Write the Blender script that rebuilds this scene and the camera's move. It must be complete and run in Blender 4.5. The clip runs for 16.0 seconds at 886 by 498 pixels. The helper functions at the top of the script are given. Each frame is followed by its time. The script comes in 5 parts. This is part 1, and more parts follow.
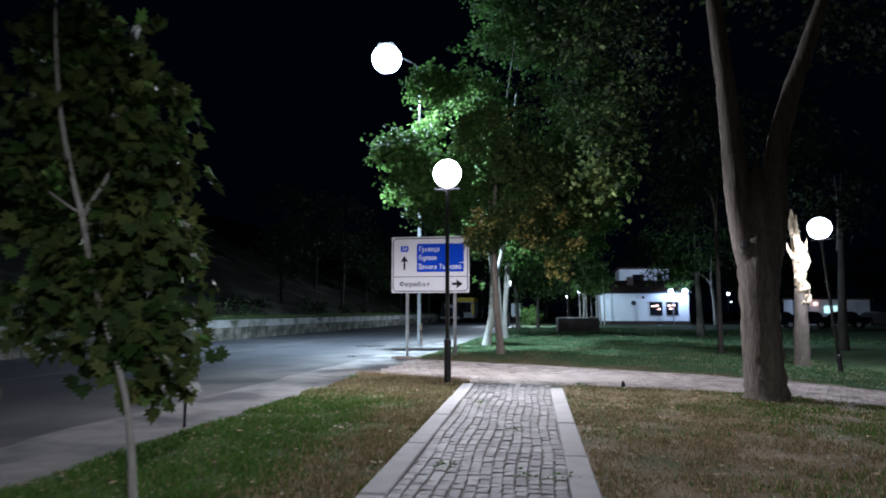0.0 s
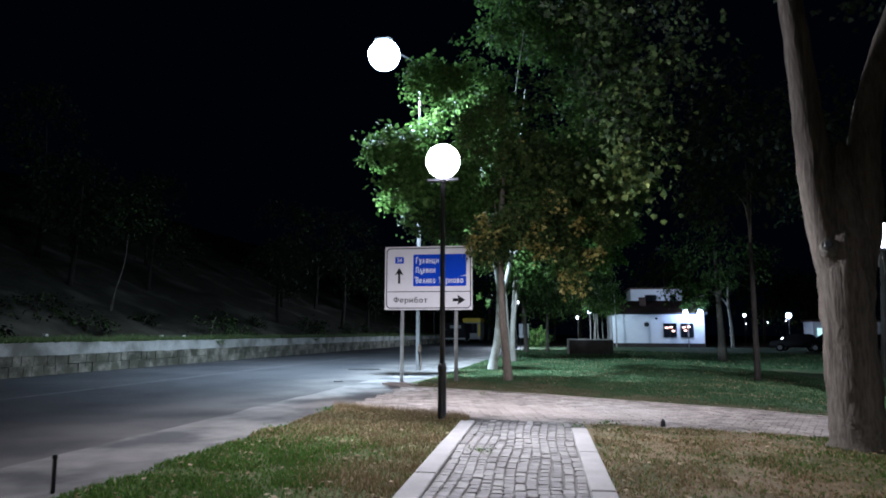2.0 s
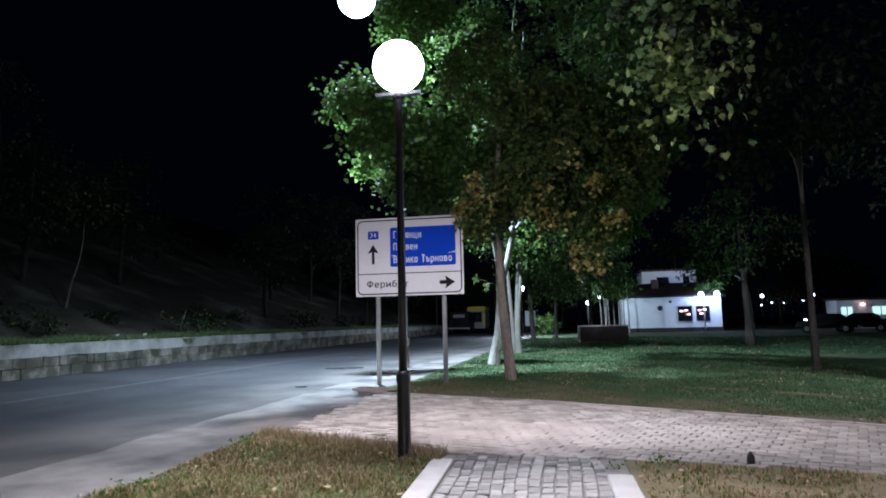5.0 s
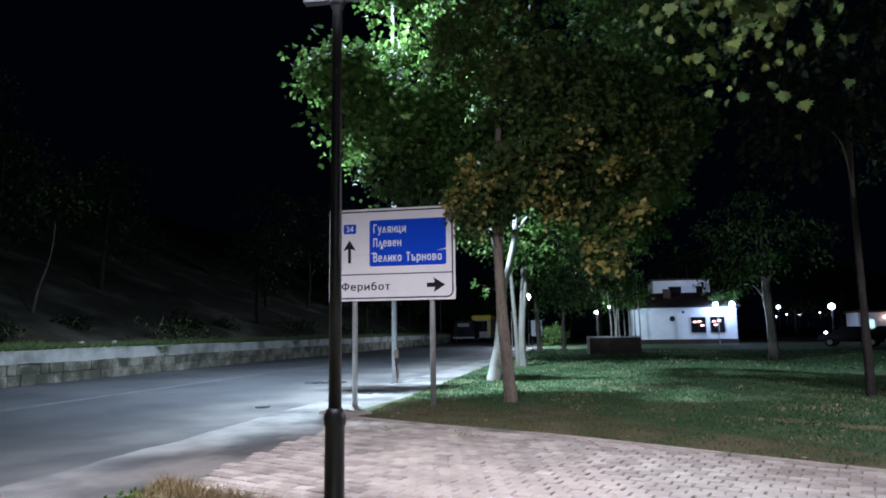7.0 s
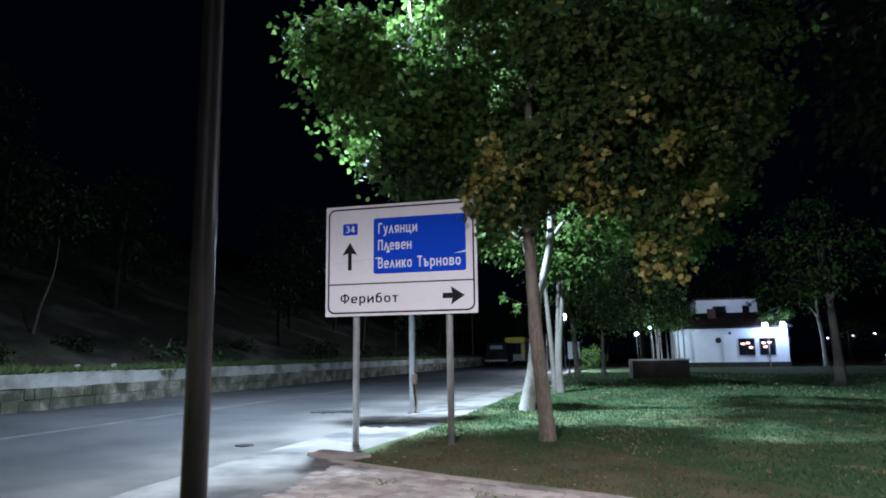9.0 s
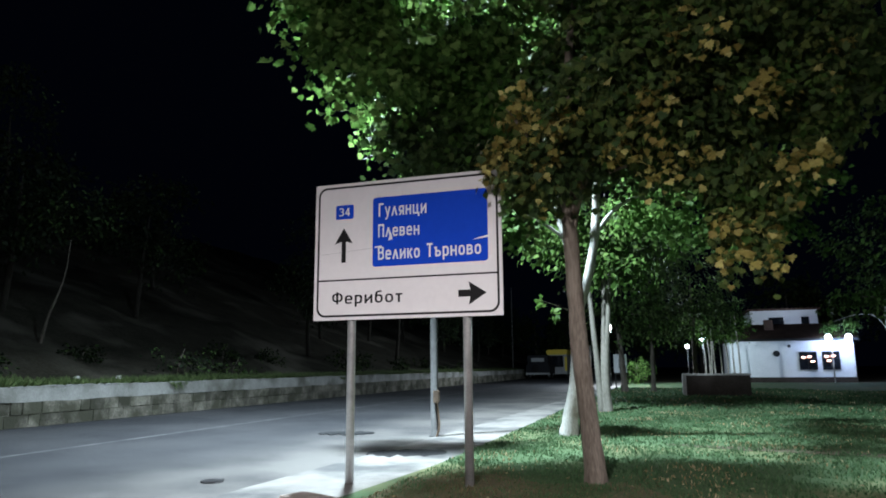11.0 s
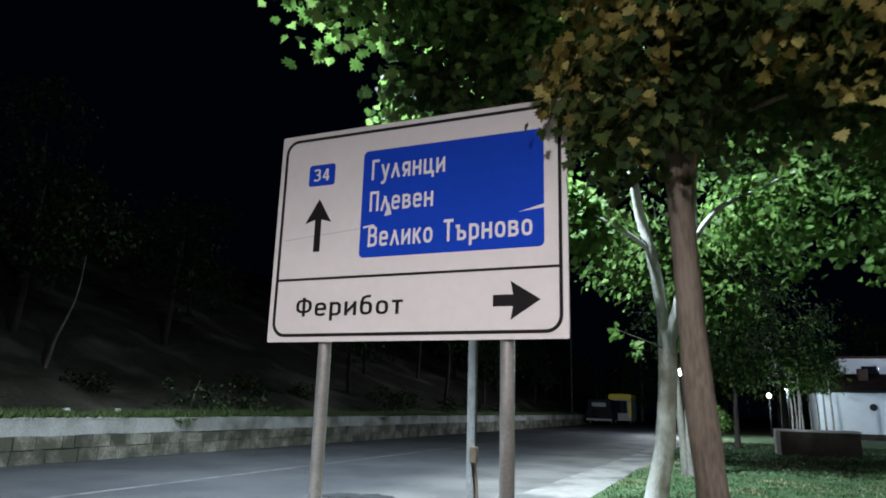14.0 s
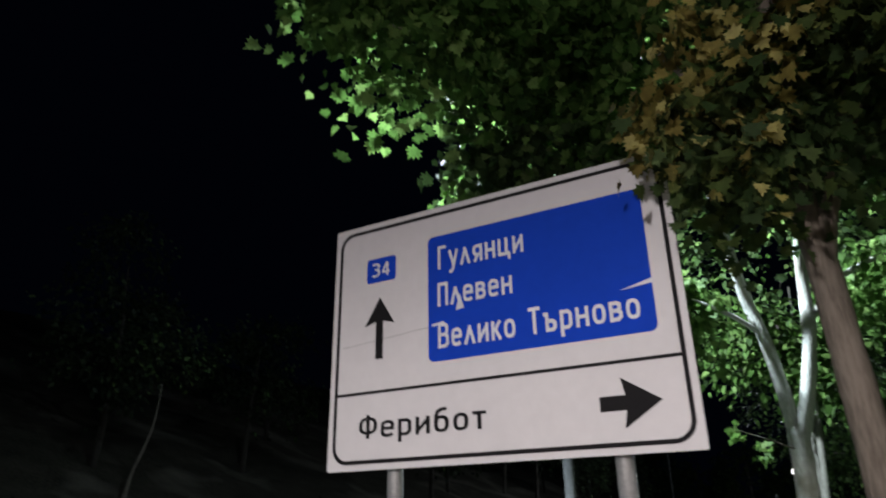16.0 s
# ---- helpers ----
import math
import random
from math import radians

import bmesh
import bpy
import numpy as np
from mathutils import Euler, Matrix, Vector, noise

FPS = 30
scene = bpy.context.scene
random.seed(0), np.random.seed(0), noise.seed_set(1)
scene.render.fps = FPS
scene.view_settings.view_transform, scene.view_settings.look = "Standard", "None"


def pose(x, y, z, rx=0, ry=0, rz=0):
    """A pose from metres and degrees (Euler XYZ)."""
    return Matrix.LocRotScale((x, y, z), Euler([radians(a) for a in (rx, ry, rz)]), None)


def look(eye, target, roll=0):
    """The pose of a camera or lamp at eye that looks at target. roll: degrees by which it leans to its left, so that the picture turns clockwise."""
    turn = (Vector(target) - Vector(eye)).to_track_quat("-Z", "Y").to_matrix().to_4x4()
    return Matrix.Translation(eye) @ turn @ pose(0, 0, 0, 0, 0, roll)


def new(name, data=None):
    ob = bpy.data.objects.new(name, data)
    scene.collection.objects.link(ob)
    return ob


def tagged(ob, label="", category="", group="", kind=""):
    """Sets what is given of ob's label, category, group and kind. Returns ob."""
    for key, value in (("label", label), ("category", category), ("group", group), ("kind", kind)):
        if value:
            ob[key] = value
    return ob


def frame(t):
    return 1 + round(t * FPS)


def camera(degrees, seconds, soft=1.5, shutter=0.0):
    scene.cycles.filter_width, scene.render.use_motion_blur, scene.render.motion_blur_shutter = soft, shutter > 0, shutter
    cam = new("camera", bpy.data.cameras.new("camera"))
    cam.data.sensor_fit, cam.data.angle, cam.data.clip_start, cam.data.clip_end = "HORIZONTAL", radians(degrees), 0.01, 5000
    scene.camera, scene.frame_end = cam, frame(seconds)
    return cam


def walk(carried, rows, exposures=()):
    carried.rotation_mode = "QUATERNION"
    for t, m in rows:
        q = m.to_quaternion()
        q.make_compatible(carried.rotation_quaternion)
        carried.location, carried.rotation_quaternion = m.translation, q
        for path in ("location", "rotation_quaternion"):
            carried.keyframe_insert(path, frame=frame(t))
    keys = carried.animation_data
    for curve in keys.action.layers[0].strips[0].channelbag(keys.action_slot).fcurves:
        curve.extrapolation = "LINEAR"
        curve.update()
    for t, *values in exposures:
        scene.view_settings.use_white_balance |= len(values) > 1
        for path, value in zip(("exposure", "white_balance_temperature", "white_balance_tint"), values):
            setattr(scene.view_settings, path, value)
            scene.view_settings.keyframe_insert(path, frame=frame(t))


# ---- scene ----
cam = camera(66.8, 16.0, 1.8, 0.5)
METRES, EYE, TILT, LEAN, TURN = 18.519, 1.5, -1.35, 0.0, 9.8
ROWS = [
    (0.0, 0.0, 0.0, 0.0, 0.01, 6.64, 0.06),
    (0.5, 0.0057, 0.0362, 0.0008, -1.46, 7.28, -0.03),
    (1.0, 0.0057, 0.0718, 0.0012, -1.14, 7.61, -0.57),
    (1.5, 0.0116, 0.1062, 0.0006, -0.77, 7.99, 0.03),
    (2.0, 0.0118, 0.1423, 0.0011, 0.59, 8.42, -0.23),
    (2.5, 0.0152, 0.1765, 0.0012, 0.27, 7.92, 0.11),
    (3.0, 0.0189, 0.2112, 0.0025, 0.78, 8.98, 0.91),
    (3.5, 0.022, 0.2466, 0.0042, 1.74, 7.78, 0.63),
    (4.0, 0.0297, 0.2816, 0.0059, 1.57, 7.89, 1.28),
    (4.5, 0.0308, 0.317, 0.0065, 1.9, 6.97, 0.64),
    (5.0, 0.0373, 0.3522, 0.0063, 1.24, 7.57, 1.28),
    (7.5, 0.0565, 0.5202, 0.0118, 2.37, 8.42, 0.21),
    (8.0, 0.0573, 0.5541, 0.0124, 3.67, 8.83, 0.12),
    (8.5, 0.0628, 0.5879, 0.0126, 3.97, 9.72, 0.76),
    (9.0, 0.0637, 0.6215, 0.0126, 4.68, 10.25, 0.67),
    (11.5, 0.074, 0.784, 0.0183, 8.42, 11.36, 0.25),
    (12.0, 0.0765, 0.8154, 0.0197, 7.6, 11.85, 0.17),
    (12.5, 0.0754, 0.8475, 0.0216, 8.93, 14.62, 0.7),
    (13.0, 0.0704, 0.8797, 0.0256, 10.4, 15.2, -0.49),
    (13.5, 0.0678, 0.912, 0.0271, 11.25, 14.94, -1.07),
    (14.0, 0.058, 0.9391, 0.0285, 12.78, 14.45, -1.86),
    (14.5, 0.0529, 0.9624, 0.0308, 13.46, 15.43, -0.79),
    (15.0, 0.05, 0.9798, 0.0349, 14.03, 18.08, -1.15),
    (15.5, 0.046, 0.9854, 0.0359, 15.73, 20.82, -1.33),
    (16.0, 0.043, 0.9851, 0.0377, 19.94, 23.41, 0.42),
]
walk(cam, [(t, pose(0, 0, EYE, TILT, LEAN, TURN) @ pose(METRES * x, METRES * y, METRES * z, 90 + pitch, roll, yaw)) for t, x, y, z, yaw, pitch, roll in ROWS], [(0.0, 0.2, 5500, 9), (4.5, 0.06, 5650, 12), (8.5, 0.14, 5600, 11), (11.5, 0.24, 6150, 7), (14.0, 0.15, 6200, 8), (16.0, 0.0, 6300, 9)])

# ---- world ----
world = bpy.data.worlds.new("night")
scene.world = world
world.use_nodes = True
_bg = world.node_tree.nodes["Background"]
_bg.inputs["Color"].default_value = (0.10, 0.16, 0.42, 1)
_bg.inputs["Strength"].default_value = 0.0034


def point_lamp(name, at, watts, colour, radius=0.12):
    d = bpy.data.lights.new(name, "POINT")
    d.energy, d.color, d.shadow_soft_size = watts, colour, radius
    ob = new(name, d)
    ob.location = at
    return ob


def shaded_lamp(name, at, target, watts, colour, degrees, blend, radius=0.15):
    """A luminaire whose housing keeps its light below it."""
    d = bpy.data.lights.new(name, "SPOT")
    d.energy, d.color, d.shadow_soft_size, d.spot_size, d.spot_blend = watts, colour, radius, radians(degrees), blend
    ob = new(name, d)
    ob.matrix_basis = look(at, target)
    return ob


shaded_lamp("park_lamp_light", (-2.28, 13.73, 4.30), (-2.28, 13.731, 0), 1430, (1.0, 0.90, 0.87), 180, 0.24, 0.05)
point_lamp("park_lamp_glow", (-2.28, 13.73, 4.38), 460, (1.0, 0.90, 0.87), 0.12)
# Added lamp, out of view; assumed from light on the sapling and near path.
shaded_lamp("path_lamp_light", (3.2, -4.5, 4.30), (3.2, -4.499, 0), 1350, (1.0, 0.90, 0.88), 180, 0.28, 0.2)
shaded_lamp("lawn_lamp_light", (7.28, 20.45, 3.85), (7.28, 20.451, 0), 1050, (1.0, 0.92, 0.95), 180, 0.28, 0.2)
shaded_lamp("street_lamp_light", (-7.05, 26.9, 12.0), (-4.7, 29.6, 0), 32500, (0.80, 0.93, 1.0), 138, 0.85, 0.3)
point_lamp("house_lamp_light", (12.4, 78.8, 3.5), 260, (0.55, 0.68, 1.0), 0.2)
point_lamp("house_lamp_light", (13.9, 78.8, 3.5), 260, (0.55, 0.68, 1.0), 0.2)
point_lamp("yard_lamp_light", (2.2, 76.5, 3.6), 520, (0.72, 0.95, 1.0), 0.2)
point_lamp("avenue_lamp_light", (-4.9, 66.0, 4.0), 6200, (0.85, 0.93, 1.0), 0.15)
point_lamp("far_lamp_light", (22.4, 78.0, 3.1), 60, (0.7, 0.78, 1.0), 0.2)


# ---- materials ----
def nodes_of(name):
    m = bpy.data.materials.new(name)
    m.use_nodes = True
    nt = m.node_tree
    return m, nt, nt.nodes["Principled BSDF"]


def surface(name, c1, c2, scale=8.0, fine=90.0, rough=0.8, metal=0.0, bump=0.3, per=None, spread=0.25, patch=None, stretch=1.0):
    """Two-scale noise colour with fine relief; per 'object' or 'island' varies the value of each piece."""
    m, nt, b = nodes_of(name)
    N, L = nt.nodes.new, nt.links.new
    tc = N("ShaderNodeTexCoord")
    geo = N("ShaderNodeNewGeometry")
    n1, n2 = N("ShaderNodeTexNoise"), N("ShaderNodeTexNoise")
    n1.inputs["Scale"].default_value, n1.inputs["Detail"].default_value = scale, 5
    n2.inputs["Scale"].default_value, n2.inputs["Detail"].default_value = fine, 3
    where = N("ShaderNodeMapping")
    where.inputs["Scale"].default_value = (1, 1, stretch)
    L(geo.outputs["Position"], where.inputs["Vector"])
    L(where.outputs[0], n1.inputs["Vector"])
    L(where.outputs[0], n2.inputs["Vector"])
    add = N("ShaderNodeMath")
    add.operation = "ADD"
    L(n1.outputs[0], add.inputs[0])
    L(n2.outputs[0], add.inputs[1])
    ramp = N("ShaderNodeValToRGB")
    ramp.color_ramp.elements[0].position, ramp.color_ramp.elements[1].position = 0.36, 0.64
    ramp.color_ramp.elements[0].color, ramp.color_ramp.elements[1].color = (*c1, 1), (*c2, 1)
    half = N("ShaderNodeMath")
    half.operation = "MULTIPLY"
    half.inputs[1].default_value = 0.5
    L(add.outputs[0], half.inputs[0])
    L(half.outputs[0], ramp.inputs[0])
    out = ramp.outputs[0]
    if patch:
        pn = N("ShaderNodeTexNoise")
        pn.inputs["Scale"].default_value, pn.inputs["Detail"].default_value = patch[1], 4
        L(geo.outputs["Position"], pn.inputs["Vector"])
        pr = N("ShaderNodeValToRGB")
        pr.color_ramp.elements[0].position, pr.color_ramp.elements[1].position = patch[2], patch[3]
        L(pn.outputs[0], pr.inputs[0])
        mx = N("ShaderNodeMixRGB")
        mx.inputs[2].default_value = (*patch[0], 1)
        L(pr.outputs[0], mx.inputs[0])
        L(out, mx.inputs[1])
        out = mx.outputs[0]
    if per:
        src = N("ShaderNodeObjectInfo").outputs["Random"] if per == "object" else geo.outputs["Random Per Island"]
        mr = N("ShaderNodeMapRange")
        mr.inputs["To Min"].default_value, mr.inputs["To Max"].default_value = 1 - spread, 1 + spread
        L(src, mr.inputs["Value"])
        hsv = N("ShaderNodeHueSaturation")
        L(mr.outputs[0], hsv.inputs["Value"])
        L(out, hsv.inputs["Color"])
        out = hsv.outputs[0]
    L(out, b.inputs["Base Color"])
    b.inputs["Roughness"].default_value, b.inputs["Metallic"].default_value = rough, metal
    if rough > 0.72:
        b.inputs["Specular IOR Level"].default_value = 0.12
    if bump:
        bp = N("ShaderNodeBump")
        bp.inputs["Strength"].default_value, bp.inputs["Distance"].default_value = bump, 0.02
        L(add.outputs[0], bp.inputs["Height"])
        L(bp.outputs[0], b.inputs["Normal"])
    return m


def leafy(name, c1, c2, c3, glow=0.38, rough=0.6):
    """Leaf: colour runs c1-c2-c3 from leaf to leaf, part of the light passes through."""
    m, nt, b = nodes_of(name)
    N, L = nt.nodes.new, nt.links.new
    geo = N("ShaderNodeNewGeometry")
    ramp = N("ShaderNodeValToRGB")
    e = ramp.color_ramp.elements
    e[0].color, e[1].color = (*c1, 1), (*c3, 1)
    mid = e.new(0.55)
    mid.color = (*c2, 1)
    L(geo.outputs["Random Per Island"], ramp.inputs[0])
    n1 = N("ShaderNodeTexNoise")
    n1.inputs["Scale"].default_value = 25
    L(geo.outputs["Position"], n1.inputs["Vector"])
    hs = N("ShaderNodeHueSaturation")
    mr = N("ShaderNodeMapRange")
    mr.inputs["To Min"].default_value, mr.inputs["To Max"].default_value = 0.55, 1.45
    L(n1.outputs[0], mr.inputs["Value"])
    L(mr.outputs[0], hs.inputs["Value"])
    L(ramp.outputs[0], hs.inputs["Color"])
    L(hs.outputs[0], b.inputs["Base Color"])
    b.inputs["Roughness"].default_value = rough
    b.inputs["Specular IOR Level"].default_value = 0.12
    tr = N("ShaderNodeBsdfTranslucent")
    L(hs.outputs[0], tr.inputs["Color"])
    mix = N("ShaderNodeMixShader")
    mix.inputs[0].default_value = glow
    L(b.outputs[0], mix.inputs[1])
    L(tr.outputs[0], mix.inputs[2])
    L(mix.outputs[0], nt.nodes["Material Output"].inputs["Surface"])
    return m


def glowing(name, colour, strength):
    m, nt, b = nodes_of(name)
    b.inputs["Base Color"].default_value = (*colour, 1)
    b.inputs["Emission Color"].default_value = (*colour, 1)
    b.inputs["Emission Strength"].default_value = strength
    return m


def painted(name, colour, rough=0.4, metal=0.0, vary=0.09):
    return surface(name, [c * (1 - vary) for c in colour], [min(1, c * (1 + vary)) for c in colour], 2, 14, rough, metal, 0.02)


def dusty_lit_edge(m, colour, x0, x1):
    """Pale dust swept towards the road's edge, in uneven drifts, from x0 (none) to x1 (most). Its paleness also paints
    part of the street lamp's pool.
    """
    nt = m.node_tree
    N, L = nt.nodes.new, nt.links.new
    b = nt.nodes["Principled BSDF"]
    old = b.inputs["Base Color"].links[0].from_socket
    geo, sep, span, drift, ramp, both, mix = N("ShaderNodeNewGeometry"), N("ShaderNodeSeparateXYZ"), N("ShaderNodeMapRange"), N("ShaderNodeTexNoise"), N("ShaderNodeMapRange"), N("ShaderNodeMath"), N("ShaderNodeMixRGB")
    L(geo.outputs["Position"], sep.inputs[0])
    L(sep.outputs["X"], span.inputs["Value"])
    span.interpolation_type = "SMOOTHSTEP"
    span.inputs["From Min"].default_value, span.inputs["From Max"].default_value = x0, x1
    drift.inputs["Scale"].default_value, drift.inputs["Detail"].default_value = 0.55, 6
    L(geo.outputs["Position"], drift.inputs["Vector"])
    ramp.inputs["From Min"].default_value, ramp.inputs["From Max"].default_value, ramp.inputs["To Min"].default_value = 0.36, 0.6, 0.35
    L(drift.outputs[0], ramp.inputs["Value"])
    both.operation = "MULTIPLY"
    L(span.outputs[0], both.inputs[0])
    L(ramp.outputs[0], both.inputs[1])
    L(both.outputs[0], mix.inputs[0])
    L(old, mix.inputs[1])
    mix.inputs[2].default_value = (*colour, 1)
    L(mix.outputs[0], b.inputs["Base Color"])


M_soil = surface("soil", (0.05, 0.045, 0.03), (0.10, 0.085, 0.055), 3, 60)
M_lawn = surface("lawn_soil", (0.05, 0.075, 0.022), (0.10, 0.125, 0.045), 1.5, 50, 0.95, patch=((0.15, 0.12, 0.065), 0.7, 0.54, 0.8))
M_lawn_far = surface("park_lawn", (0.046, 0.080, 0.038), (0.076, 0.120, 0.058), 1.2, 50, 0.95, patch=((0.125, 0.13, 0.065), 0.35, 0.5, 0.7))
M_dry = surface("dry_turf", (0.15, 0.115, 0.065), (0.26, 0.20, 0.125), 2.5, 60, patch=((0.075, 0.085, 0.035), 0.8, 0.42, 0.68))
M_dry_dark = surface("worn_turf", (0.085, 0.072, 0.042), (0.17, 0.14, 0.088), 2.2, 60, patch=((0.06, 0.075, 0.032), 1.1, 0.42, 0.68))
M_asphalt = surface("asphalt", (0.021, 0.022, 0.025), (0.037, 0.038, 0.042), 1.2, 160, 0.8, 0, 0.5, patch=((0.050, 0.050, 0.053), 0.25, 0.42, 0.72))
M_dark_patch = surface("dark_patch", (0.014, 0.015, 0.016), (0.028, 0.029, 0.031), 3, 160, 0.8, 0, 0.5)
# Dust tone raised so that it brightens the street lamp's pool as well.
dusty_lit_edge(M_asphalt, (0.14, 0.132, 0.125), -9.6, -5.9)
M_concrete = surface("concrete", (0.145, 0.138, 0.13), (0.25, 0.237, 0.222), 2.5, 90, 0.9, 0, 0.35, patch=((0.085, 0.085, 0.085), 0.75, 0.46, 0.64))
M_kerb = surface("kerb_concrete", (0.37, 0.355, 0.34), (0.50, 0.48, 0.46), 4, 120, 0.85, 0, 0.25, per="object", spread=0.05)
M_kerb_far = surface("kerb_weathered", (0.29, 0.255, 0.23), (0.42, 0.375, 0.34), 4, 120, 0.85, 0, 0.3, patch=((0.17, 0.16, 0.14), 1.3, 0.5, 0.66))
M_joint = surface("joint_sand", (0.15, 0.142, 0.13), (0.25, 0.237, 0.215), 6, 120, 0.95)
M_cobble = surface("cobble_stone", (0.215, 0.20, 0.185), (0.34, 0.315, 0.295), 9, 130, 0.7, 0, 0.5, per="object", spread=0.3)
M_cobble_j = surface("cobble_stone_laid", (0.215, 0.20, 0.185), (0.34, 0.315, 0.295), 9, 130, 0.7, 0, 0.5, per="island", spread=0.3)
M_paver = surface("pink_paver", (0.285, 0.255, 0.228), (0.42, 0.375, 0.34), 2, 110, 0.8, 0, 0.5, per="island", spread=0.28, patch=((0.215, 0.195, 0.177), 1.1, 0.52, 0.72))
M_cobble_dark = surface("cobble_dark", (0.12, 0.113, 0.107), (0.215, 0.202, 0.192), 9, 130, 0.75, 0, 0.5, per="island", spread=0.3)
M_line = surface("road_paint", (0.07, 0.07, 0.073), (0.13, 0.13, 0.133), 8, 90, 0.8, 0, 0.1, patch=((0.06, 0.06, 0.065), 2.5, 0.42, 0.55))
M_render = surface("wall_render", (0.15, 0.15, 0.143), (0.26, 0.26, 0.25), 1.6, 30, 0.9, 0, 0.4, patch=((0.09, 0.09, 0.078), 0.9, 0.44, 0.64))
M_stone = surface("wall_stone", (0.052, 0.049, 0.040), (0.150, 0.142, 0.118), 3, 18, 0.9, 0, 0.9, per="object", spread=0.28, patch=((0.045, 0.045, 0.033), 1.3, 0.45, 0.6))
M_mortar = surface("mortar", (0.06, 0.057, 0.048), (0.135, 0.127, 0.107), 4, 60, 0.95)
M_white = painted("sign_white", (0.66, 0.635, 0.64), 0.78, 0, 0.03)
M_blue = painted("sign_blue", (0.008, 0.050, 0.45), 0.78, 0, 0.04)
M_black = painted("sign_black", (0.012, 0.011, 0.012), 0.75)
M_letter = painted("sign_letter_white", (0.69, 0.69, 0.71), 0.78, 0, 0.03)
M_galv = surface("galvanised_steel", (0.36, 0.35, 0.35), (0.50, 0.49, 0.48), 6, 40, 0.45, 0.6, 0.05)
M_pole = surface("pole_grey", (0.045, 0.045, 0.045), (0.085, 0.085, 0.085), 6, 40, 0.8, 0, 0.05)
M_iron = surface("black_iron", (0.010, 0.010, 0.012), (0.022, 0.020, 0.022), 6, 80, 0.4, 0.0, 0.1)
M_rust = surface("rusty_box", (0.12, 0.085, 0.06), (0.24, 0.18, 0.13), 8, 60, 0.7)
M_bark = surface("bark_grey", (0.064, 0.056, 0.046), (0.165, 0.146, 0.122), 9, 38, 0.95, 0, 0.9, stretch=0.13)
# Bark for trees in the dark: missing light is put into its colour.
M_bark_unlit = surface("bark_unlit", (0.016, 0.014, 0.012), (0.036, 0.032, 0.027), 9, 38, 0.95, 0, 0.8, stretch=0.2)
M_bark_mid = surface("bark_mid", (0.085, 0.08, 0.068), (0.165, 0.157, 0.136), 6, 40, 0.95, 0, 0.7, stretch=0.25)
M_bark_white = surface("bark_whitish", (0.25, 0.25, 0.235), (0.42, 0.415, 0.39), 5, 40, 0.9, 0, 0.6, patch=((0.22, 0.21, 0.18), 1.8, 0.56, 0.66), stretch=0.3)
M_bark_pale = surface("bark_pale", (0.24, 0.24, 0.215), (0.40, 0.39, 0.35), 4, 40, 0.9, 0, 0.6, patch=((0.16, 0.15, 0.12), 1.5, 0.55, 0.65), stretch=0.3)
M_bark_brown = surface("bark_brown", (0.10, 0.083, 0.066), (0.22, 0.185, 0.152), 7, 40, 0.95, 0, 0.8, stretch=0.2)
M_wood = surface("torn_wood", (0.34, 0.27, 0.18), (0.56, 0.48, 0.34), 9, 60, 0.8, 0, 0.6)
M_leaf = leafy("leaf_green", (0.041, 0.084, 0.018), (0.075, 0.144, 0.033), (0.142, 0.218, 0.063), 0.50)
# Near-black leaf copy for crowns that stand unlit.
M_leaf_unlit = leafy("leaf_unlit", (0.007, 0.011, 0.006), (0.011, 0.018, 0.008), (0.021, 0.030, 0.013), 0.2)
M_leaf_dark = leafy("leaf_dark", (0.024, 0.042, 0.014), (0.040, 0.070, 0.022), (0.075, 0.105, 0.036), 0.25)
M_leaf_olive = leafy("leaf_olive", (0.040, 0.062, 0.018), (0.068, 0.096, 0.026), (0.122, 0.146, 0.042), 0.28)
M_leaf_yellow = leafy("leaf_yellow", (0.16, 0.125, 0.033), (0.29, 0.25, 0.07), (0.48, 0.43, 0.16), 0.28)
M_blade = leafy("grass_green", (0.052, 0.115, 0.018), (0.088, 0.175, 0.030), (0.155, 0.24, 0.06), 0.3, 0.7)
M_blade_bank = leafy("grass_bank", (0.036, 0.058, 0.020), (0.062, 0.092, 0.032), (0.11, 0.135, 0.055), 0.25, 0.8)
M_blade_lawn = leafy("grass_lawn", (0.044, 0.090, 0.040), (0.066, 0.125, 0.056), (0.105, 0.16, 0.08), 0.3, 0.8)
M_blade_dry = leafy("grass_dry", (0.18, 0.13, 0.06), (0.30, 0.23, 0.125), (0.48, 0.39, 0.25), 0.2, 0.7)
M_blade_straw = leafy("grass_straw", (0.085, 0.068, 0.036), (0.135, 0.108, 0.06), (0.21, 0.17, 0.10), 0.2, 0.8)
M_globe = glowing("lamp_glass_white", (1.0, 0.93, 0.97), 58)
M_globe_dim = glowing("lamp_glass_soft", (1.0, 0.93, 0.97), 7)
M_globe_blue = glowing("lamp_glass_blue", (0.72, 0.90, 1.0), 75)
M_far_white = glowing("far_lamp_white", (1.0, 0.95, 1.0), 8)
M_far_blue = glowing("far_lamp_blue", (0.72, 0.80, 1.0), 10)
M_glow_warm = glowing("window_warm", (1.0, 0.55, 0.42), 4)
M_glow_cool = glowing("window_cool", (0.65, 0.95, 0.85), 1.0)
M_plaster = surface("house_plaster", (0.62, 0.64, 0.68), (0.78, 0.79, 0.82), 0.8, 12, 0.9, 0, 0.15, patch=((0.5, 0.52, 0.56), 0.5, 0.55, 0.75))
M_roof = surface("roof_tile", (0.045, 0.028, 0.022), (0.09, 0.055, 0.045), 2, 20, 0.85)
